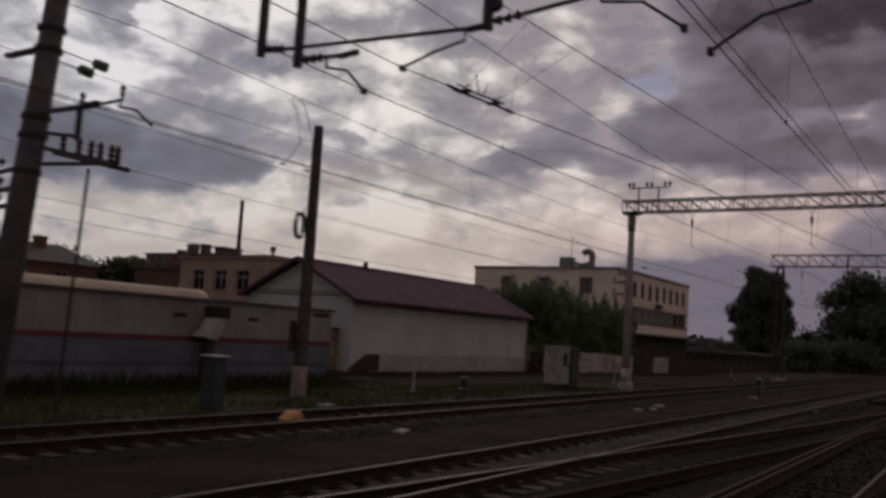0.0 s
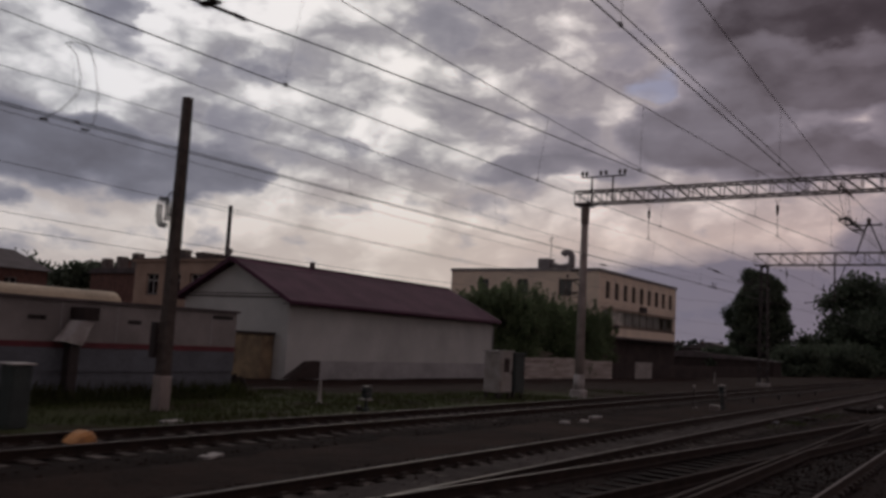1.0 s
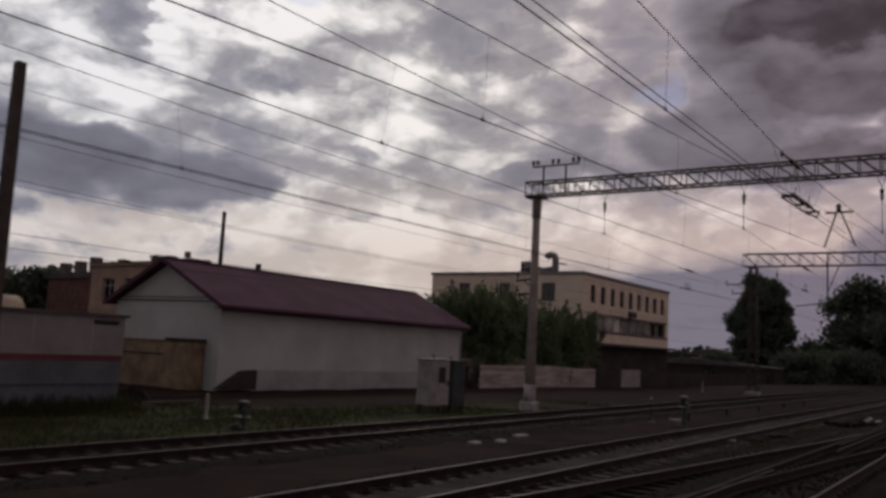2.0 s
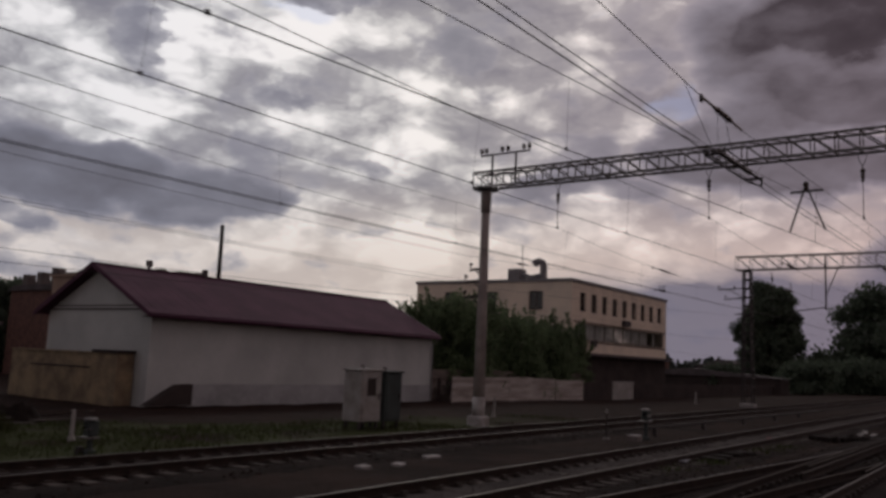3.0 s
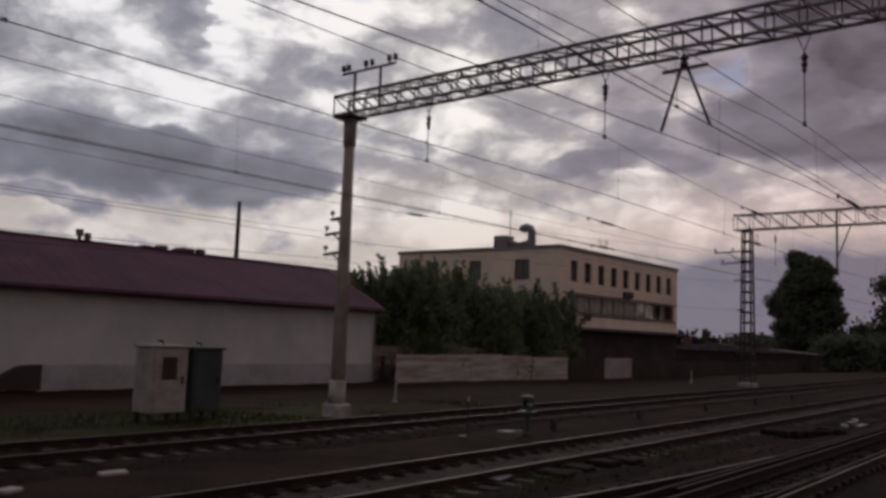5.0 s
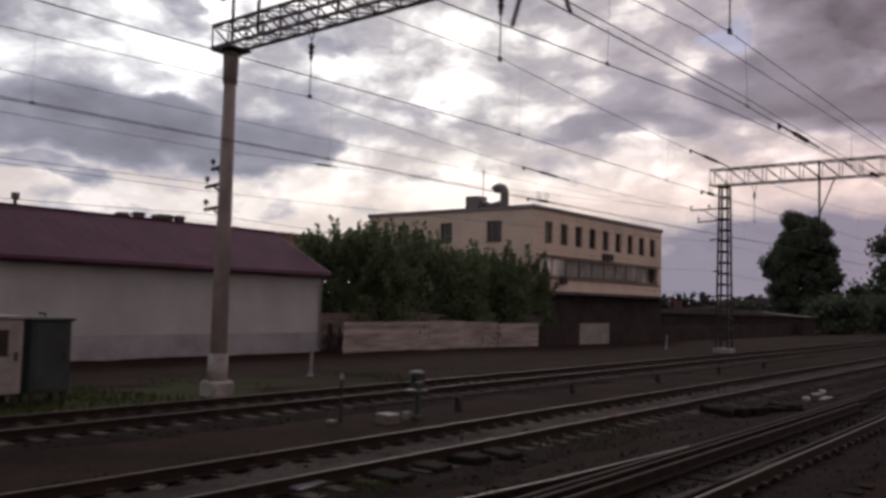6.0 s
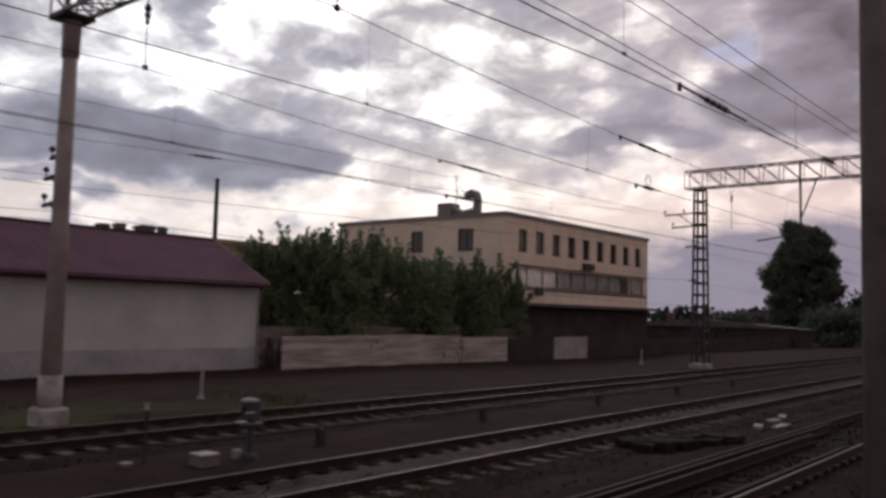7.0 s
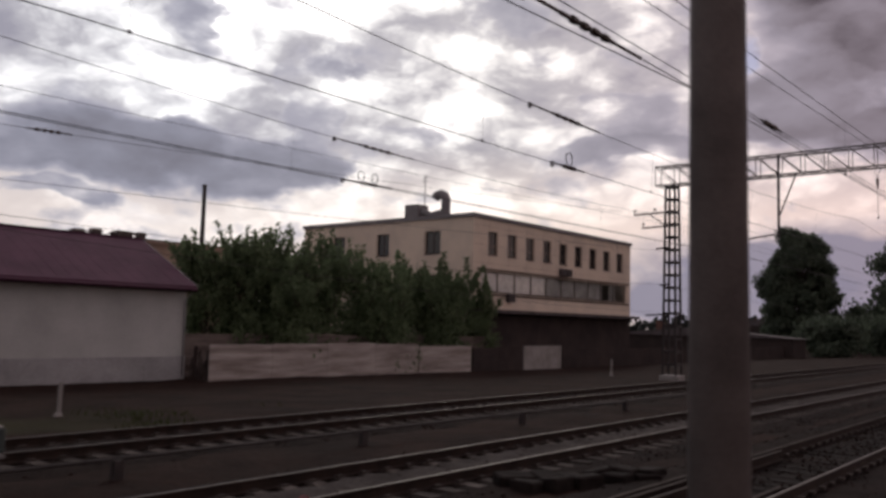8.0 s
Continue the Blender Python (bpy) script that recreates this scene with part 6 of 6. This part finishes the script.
# ---- things by the track ----
def make_cabinet(x0, x1, y0, y1, z0, z1, material, label, door_label, dark_panel):
    c = thing("relay_cabinet", ((x0 + x1) / 2, (y0 + y1) / 2, 0.1), label, "cabinet", "relay cabinets")
    part("body", boxed(x0, x1, y0, y1, z0, z1, bevel=0.02), M[material], c)
    part("lid", boxed(x0 - 0.06, x1 + 0.06, y0 - 0.06, y1 + 0.06, z1, z1 + 0.07, bevel=0.015), M[material], c)
    door = part("door", boxed(x1, x1 + 0.03, y0 + 0.08, y1 - 0.08, z0 + 0.1, z1 - 0.08), M[material], c, door_label)
    part("handle", boxed(x1 + 0.03, x1 + 0.07, y1 - 0.2, y1 - 0.14, (z0 + z1) / 2 - 0.1, (z0 + z1) / 2 + 0.1), M["steel_dark"], door)
    if dark_panel:
        part("louvre_panel", boxed(x1 + 0.03, x1 + 0.045, y0 + 0.3, y1 - 0.35, z1 - 0.85, z1 - 0.25), M["dark_wall"], door, "dark louvred panel")
    for xx in (x0 + 0.05, x1 - 0.15):
        for yy in (y0 + 0.05, y1 - 0.15):
            part("leg", boxed(xx, xx + 0.1, yy, yy + 0.1, -0.1, z0), M["steel_dark"], c)
    hook = bmesh.new()
    tube(hook, [((x0 + x1) / 2, (y0 + y1) / 2, z1 + 0.05), ((x0 + x1) / 2, (y0 + y1) / 2, z1 + 0.16), ((x0 + x1) / 2, (y0 + y1) / 2 - 0.15, z1 + 0.18)], 0.03)
    part("lifting_hook", hook, M["steel_dark"], c)


make_cabinet(-24.0, -23.2, 41.5, 42.6, 0.42, 2.15, "cabinet", "white painted steel relay cabinet on short legs", "white door", True)
make_cabinet(-24.0, -23.2, 42.8, 43.75, 0.40, 2.10, "cabinet_green", "dark green steel relay cabinet beside a white one", "green door", False)


def make_track_box(x, y, z, w, label, lid):
    b = thing("cable_box", (x, y, 0.2), label, "junction box", "junction boxes")
    body = bmesh.new()
    lower = [body.verts.new((x + sx * w * 0.62, y + sy * w * 0.62, 0.1)) for sx, sy in ((-1, -1), (1, -1), (1, 1), (-1, 1))]
    upper = [body.verts.new((x + sx * w * 0.5, y + sy * w * 0.5, z)) for sx, sy in ((-1, -1), (1, -1), (1, 1), (-1, 1))]
    for k in range(4):
        body.faces.new((lower[k], lower[(k + 1) % 4], upper[(k + 1) % 4], upper[k]))
    body.faces.new(upper)
    part("body", body, M["mast_dark"], b)
    part("lid", boxed(x - w * 0.56, x + w * 0.56, y - w * 0.56, y + w * 0.56, z, z + 0.04, bevel=0.015), M[lid], b)


make_track_box(-15.5, 46.75, 0.37, 0.33, "low concrete cable box with a white lid between tracks", "concrete_light")
make_track_box(-16.0, 45.6, 0.28, 0.16, "small grey cable pit beside the track", "concrete")


def make_dwarf_signal(x, y, z, size, label, hood):
    s = thing("dwarf_signal", (x, y, 0.2), label, "signal", "dwarf signals")
    k = size
    bm = bmesh.new()
    lathe(bm, (x, y, 0.15), [(0.20 * k, 0), (0.17 * k, 0.12), (0.09 * k, 0.18), (0.08 * k, z - 0.15 - 0.5 * k)], 12)
    part("post", bm, M["cabinet_green"], s)
    head = part("lamp_head", boxed(x - 0.16 * k, x + 0.16 * k, y - 0.2 * k, y + 0.2 * k, z - 0.50 * k, z - 0.02, bevel=0.04 * k), M["cabinet_green"], s, "grey-green lamp head")
    part("hood", lathe(bmesh.new(), (x, y - 0.06 * k, z - 0.02), [(0.23 * k, 0), (0.22 * k, 0.03), (0.15 * k, 0.055), (0.02, 0.065)], 16), M[hood], head, "pale round cap" if hood == "concrete" else "")
    part("visor", boxed(x + 0.16 * k, x + 0.30 * k, y - 0.34 * k, y - 0.1 * k, z - 0.30 * k, z - 0.26 * k, bevel=0.01), M[hood], head)
    part("lens", rod(bmesh.new(), (x, y - 0.20 * k, z - 0.24 * k), (x, y - 0.24 * k, z - 0.24 * k), 0.08 * k, n=14), M["glass"], head)
    part("step_plate", boxed(x - 0.27 * k, x + 0.27 * k, y - 0.30 * k, y + 0.12, z - 0.58 * k, z - 0.53 * k), M["steel"], s)
    part("junction_box", boxed(x - 0.36 * k, x - 0.14 * k, y - 0.30 * k, y - 0.08 * k, 0.15, 0.15 + 0.3 * k, bevel=0.02), M[hood], s)


make_dwarf_signal(-15.45, 47.65, 1.24, 0.72, "low grey-green shunting signal with a pale round cap", "concrete")
make_dwarf_signal(-21.7, 30.6, 0.95, 0.7, "small dark shunting signal in the weeds beside the rail", "steel_dark")


def make_marker(x, y, z, lean, label, w=0.08):
    p = thing("marker_post", (x, y, 0.1), label, "post", "marker posts")
    bm = bmesh.new()
    bar(bm, (x, y, 0.0), (x + lean, y, z), w)
    stout = w > 0.05
    part("shaft", bm, M["concrete" if stout else "steel_dark"], p)
    if stout:
        part("foot", lathe(bmesh.new(), (x, y, -0.05), [(0.13, 0), (0.12, 0.2), (0.07, 0.27)], 8), M["concrete"], p)
    top = z + (0.06 if stout else -0.02)
    part("tip", bar(bmesh.new(), (x + lean, y, z if stout else z - 0.14), (x + lean, y, top), w * (0.9 if stout else 1.3)), M["concrete"], p, "" if stout else "pale painted tip")


make_marker(-25.2, 53.35, 0.95, 0.05, "short white concrete marker post")
make_marker(-25.1, 32.2, 0.85, 0.0, "short white concrete marker post")
make_marker(-26.8, 86.4, 0.95, 0.03, "short white concrete marker post")
make_marker(-16.2, 46.05, 1.25, 0.0, "thin pale marker rod beside the rail", 0.04)


def make_pipe_run():
    p = thing("cable_conduit", (-15.95, 55, 0.3), "low grey steel conduit on short stakes along the track", "conduit")
    part("pipe", tube(bmesh.new(), [(-16.05, 46.3, 0.50), (-15.95, 52, 0.52), (-15.85, 60, 0.53), (-15.85, 78, 0.52)], 0.030, 8), M["conduit"], p, smooth=True)
    for y in (49.8, 55.3, 61.2, 67.0, 72.5):
        part("stake", boxed(-16.02, -15.9, y - 0.08, y + 0.08, 0.05, 0.50), M["steel_dark"], p)


make_pipe_run()


def make_slab(x, y, w, d, rz, label="pale broken concrete lid lying between the tracks"):
    s = thing("concrete_slab", (x, y, 0.28), label, "slab", "concrete slabs")
    bm = bmesh.new()
    box(bm, -w / 2, w / 2, -d / 2, d / 2, -0.12, 0.02, bevel=0.015)
    bmesh.ops.rotate(bm, verts=bm.verts, cent=(0, 0, 0), matrix=Euler((0.04, 0.03, rz)).to_matrix())
    bmesh.ops.translate(bm, verts=bm.verts, vec=(x, y, 0.235))
    part("plate", bm, M["concrete"], s)


for k, (x, y, w, d) in enumerate([(-16.45, 33.9, 0.5, 0.6), (-16.25, 34.9, 0.5, 0.6), (-16.7, 36.8, 0.5, 0.9), (-11.32, 40.9, 0.7, 1.2), (-10.9, 62.5, 0.4, 1.2), (-10.78, 61.4, 0.4, 0.9), (-10.2, 60.2, 0.5, 1.4), (-10.65, 59.8, 0.4, 0.9), (-11.25, 59.8, 0.3, 0.5), (-11.15, 58.6, 0.3, 0.5), (-17.0, 20.4, 0.5, 0.9), (-21.8, 23.3, 0.5, 1.0)]):
    make_slab(x, y, w * 0.5, d * 0.5, 0.3 * math.sin(k * 2.1))


def make_cable_pit():
    """A small sunk box with a tilted lid between the middle and inner tracks."""
    x, y = -11.9, 41.2
    p = thing("cable_pit", (x, y, 0.1), "small dark cable box with a pale bluish lid", "cable box")
    part("body", boxed(x - 0.13, x + 0.13, y - 0.2, y + 0.2, 0.05, 0.31, bevel=0.02), M["steel_dark"], p)
    bm = bmesh.new()
    box(bm, -0.17, 0.17, -0.27, 0.27, 0.0, 0.03, bevel=0.008)
    bmesh.ops.rotate(bm, verts=bm.verts, cent=(0, 0, 0), matrix=Euler((0.03, 0.05, 0.15)).to_matrix())
    bmesh.ops.translate(bm, verts=bm.verts, vec=(x, y, 0.315))
    part("lid", bm, M["lid_paint"], p, "pale bluish lid")


make_cable_pit()


def make_brake_shoe():
    """A red-painted brake shoe lying at the sleeper ends."""
    x, y = -12.0, 50.0
    p = thing("brake_shoe", (x, y, 0.25), "small faded red brake shoe by the sleeper ends", "brake shoe")
    bm = bmesh.new()
    box(bm, x - 0.10, x + 0.10, y - 0.28, y + 0.28, 0.27, 0.30, bevel=0.006)
    part("sole", bm, M["red_paint"], p)
    part("wedge", bar(bmesh.new(), (x, y + 0.02, 0.30), (x, y + 0.24, 0.46), 0.12, 0.05), M["red_paint"], p)


make_brake_shoe()


def make_pit_weeds():
    """Low dark weeds round the cable box and along the middle track."""
    rng = random.Random(77)
    for x, y, n in ((-11.35, 42.1, 260), (-11.5, 39.5, 160), (-11.3, 47.0, 200), (-11.2, 49.0, 160)):
        w = thing("weed_tuft", (x, y, 0.15), "low dark green weeds between the tracks", "weeds", "weeds between the tracks")
        verts, faces = [], []
        for _ in range(n):
            p = Vector((rng.gauss(0, 0.22), rng.gauss(0, 0.5), 0.0))
            h, a = rng.uniform(0.06, 0.26), rng.uniform(0, 6.28)
            lean = Vector((rng.uniform(-0.6, 0.6), rng.uniform(-0.6, 0.6), 1)) * h
            side = Vector((math.cos(a), math.sin(a), 0)) * rng.uniform(0.012, 0.03)
            k = len(verts)
            verts += [tuple(p - side), tuple(p + side), tuple(p + lean * 0.6 + side), tuple(p + lean)]
            faces += [(k, k + 1, k + 2), (k, k + 2, k + 3)]
        mesh = bpy.data.meshes.new("leaves")
        mesh.from_pydata(verts, [], faces)
        mesh.materials.append(M["grass"])
        new("leaves", mesh).parent = w


make_pit_weeds()


def make_orange_marker():
    x, y = -19.36, 19.3
    o = thing("orange_cover", (x, y, 0.15), "small orange painted hump-shaped cover beside the rail", "cover")
    bm = bmesh.new()
    hump = [(-0.36, 0.16), (-0.22, 0.34), (-0.08, 0.45), (0.06, 0.50), (0.17, 0.48), (0.24, 0.38), (0.27, 0.16)]
    rims = [[bm.verts.new((x + dx, y + dy * w, 0.16 + (z - 0.16) * w)) for dy, z in hump] for dx, w in ((-0.20, 0.82), (-0.15, 1.0), (0.15, 1.0), (0.20, 0.82))]
    for a, b in zip(rims, rims[1:]):
        for k in range(len(hump) - 1):
            bm.faces.new((a[k], a[k + 1], b[k + 1], b[k]))
    bm.faces.new(rims[0])
    bm.faces.new(rims[-1][::-1])
    part("shell", bm, M["orange"], o)


make_orange_marker()


def make_lid_cabinet():
    x, y = -22.7, 19.85
    c = thing("trackside_cabinet", (x, y, 0.1), "dark green trackside cabinet with a pale sloping lid", "cabinet")
    part("body", boxed(x - 0.23, x + 0.23, y - 0.22, y + 0.24, 0.0, 1.5, bevel=0.03), M["cabinet_green"], c)
    part("lid", boxed(x - 0.29, x + 0.29, y - 0.28, y + 0.30, 1.5, 1.55, bevel=0.02), M["concrete_light"], c, "pale lid")
    part("door", boxed(x + 0.23, x + 0.25, y - 0.17, y + 0.19, 0.2, 1.4), M["cabinet_green"], c)


make_lid_cabinet()


def make_tilt_bin():
    x, y = -29.2, 25.15
    t = thing("tilted_hopper", (x, y, 0.1), "battered sheet-metal hopper tilted on a dark stand", "hopper")
    bm = bmesh.new()
    v = [bm.verts.new((x + dx, y + dy, z)) for dx in (-0.35, 0.35) for dy, z in ((-0.40, 1.85), (0.18, 1.72), (0.50, 2.45), (0.12, 2.52))]
    for f in ((0, 1, 2, 3), (7, 6, 5, 4), (0, 4, 5, 1), (1, 5, 6, 2), (2, 6, 7, 3), (3, 7, 4, 0)):
        bm.faces.new([v[i] for i in f])
    part("bin", bm, M["concrete_light"], t, "pale sheet-metal bin")
    part("hood", boxed(x - 0.4, x + 0.4, y + 0.12, y + 0.66, 2.53, 2.95, bevel=0.03), M["dark_wall"], t, "dark cap")
    part("stand", boxed(x - 0.2, x + 0.2, y - 0.12, y + 0.22, 0.0, 1.78, bevel=0.04), M["steel_dark"], t)


make_tilt_bin()


def make_debris():
    rng = random.Random(9)
    for k in range(7):
        x, y = -31.4 + rng.uniform(-1.6, 1.6), 34.0 + rng.uniform(-2.5, 2.0)
        d = thing("scrap_plank", (x, y, 0.0), "weathered scrap plank lying in the weeds", "plank", "scrap planks")
        a, L = rng.uniform(0, 3.1), rng.uniform(0.8, 1.8)
        bm = bmesh.new()
        bar(bm, (x - L * math.cos(a), y - L * math.sin(a), 0.05), (x + L * math.cos(a), y + L * math.sin(a), rng.uniform(0.1, 0.7)), 0.2, 0.05)
        part("board", bm, M["wood_dark"], d)


make_debris()


def make_scrap_heap():
    """A slumped dark tarpaulin over rubble, with a pale board slid against it."""
    x, y = -31.9, 34.2
    h = thing("scrap_heap", (x, y, 0.0), "slumped dark tarpaulin over a low heap of rubble", "heap")
    bm, rows = bmesh.new(), []
    for j in range(15):
        v = 2 * j / 14 - 1
        row = []
        for i in range(15):
            u = 2 * i / 14 - 1
            r = min(1.0, math.hypot(u, v))
            lump = 0.42 * noise.noise(Vector((u * 1.7, v * 1.7, 4.0))) + 0.22 * noise.noise(Vector((u * 5, v * 5, 9.0)))
            row.append(bm.verts.new((x + 0.75 * u, y + 1.05 * v, -0.08 + (0.62 + lump) * (1 - r * r))))
        rows.append(row)
    for p, q in zip(rows, rows[1:]):
        for i in range(14):
            bm.faces.new((p[i], p[i + 1], q[i + 1], q[i]))
    part("tarpaulin", bm, M["tarred_shaded"], h)
    d = thing("scrap_plank", (x, y - 1.0, 0.0), "pale painted board propped on the scrap heap", "plank", "scrap planks")
    part("board", bar(bmesh.new(), (x - 0.35, y - 1.25, 0.62), (x + 0.55, y - 0.75, 0.03), 0.26, 0.05), M["concrete"], d)


make_scrap_heap()


def make_timber_blocks():
    """Dark tarred timber ends beside the points of the middle track."""
    rng = random.Random(17)
    for x, y in ((-11.50, 42.45), (-11.60, 43.45), (-11.55, 44.4), (-11.45, 45.15)):
        t = thing("timber_block", (x, y, 0.15), "dark shade-toned timber block beside the points", "timber", "timber blocks")
        bm = bmesh.new()
        box(bm, x - 0.30, x + 0.30, y - 0.22, y + 0.22, 0.05, 0.36 + rng.uniform(-0.02, 0.02), bevel=0.03)
        bmesh.ops.rotate(bm, verts=bm.verts, cent=(x, y, 0.2), matrix=Euler((0.02, rng.uniform(-0.05, 0.05), rng.uniform(-0.1, 0.1))).to_matrix())
        part("block", bm, M["tarred_shaded"], t)
    # a ragged heap of old sleeper ends
    for k in range(11):
        f = (k % 6) / 5.5
        x, y = -11.2 + 1.25 * f + (0.30 if k > 5 else 0.0), 53.9 + 2.8 * f + rng.uniform(-0.1, 0.1)
        t = thing("timber_block", (x, y, 0.15), "old dark tarred sleeper end dumped between the tracks", "timber", "heaped sleeper ends")
        bm = bmesh.new()
        w, d = rng.uniform(0.14, 0.24), rng.uniform(0.2, 0.34)
        box(bm, x - w, x + w, y - d, y + d, 0.05, rng.uniform(0.30, 0.44), bevel=0.03)
        bmesh.ops.rotate(bm, verts=bm.verts, cent=(x, y, 0.2), matrix=Euler((rng.uniform(-0.12, 0.12), rng.uniform(-0.15, 0.15), rng.uniform(-0.6, 0.2))).to_matrix())
        part("block", bm, M["tarred_shaded"], t)


make_timber_blocks()
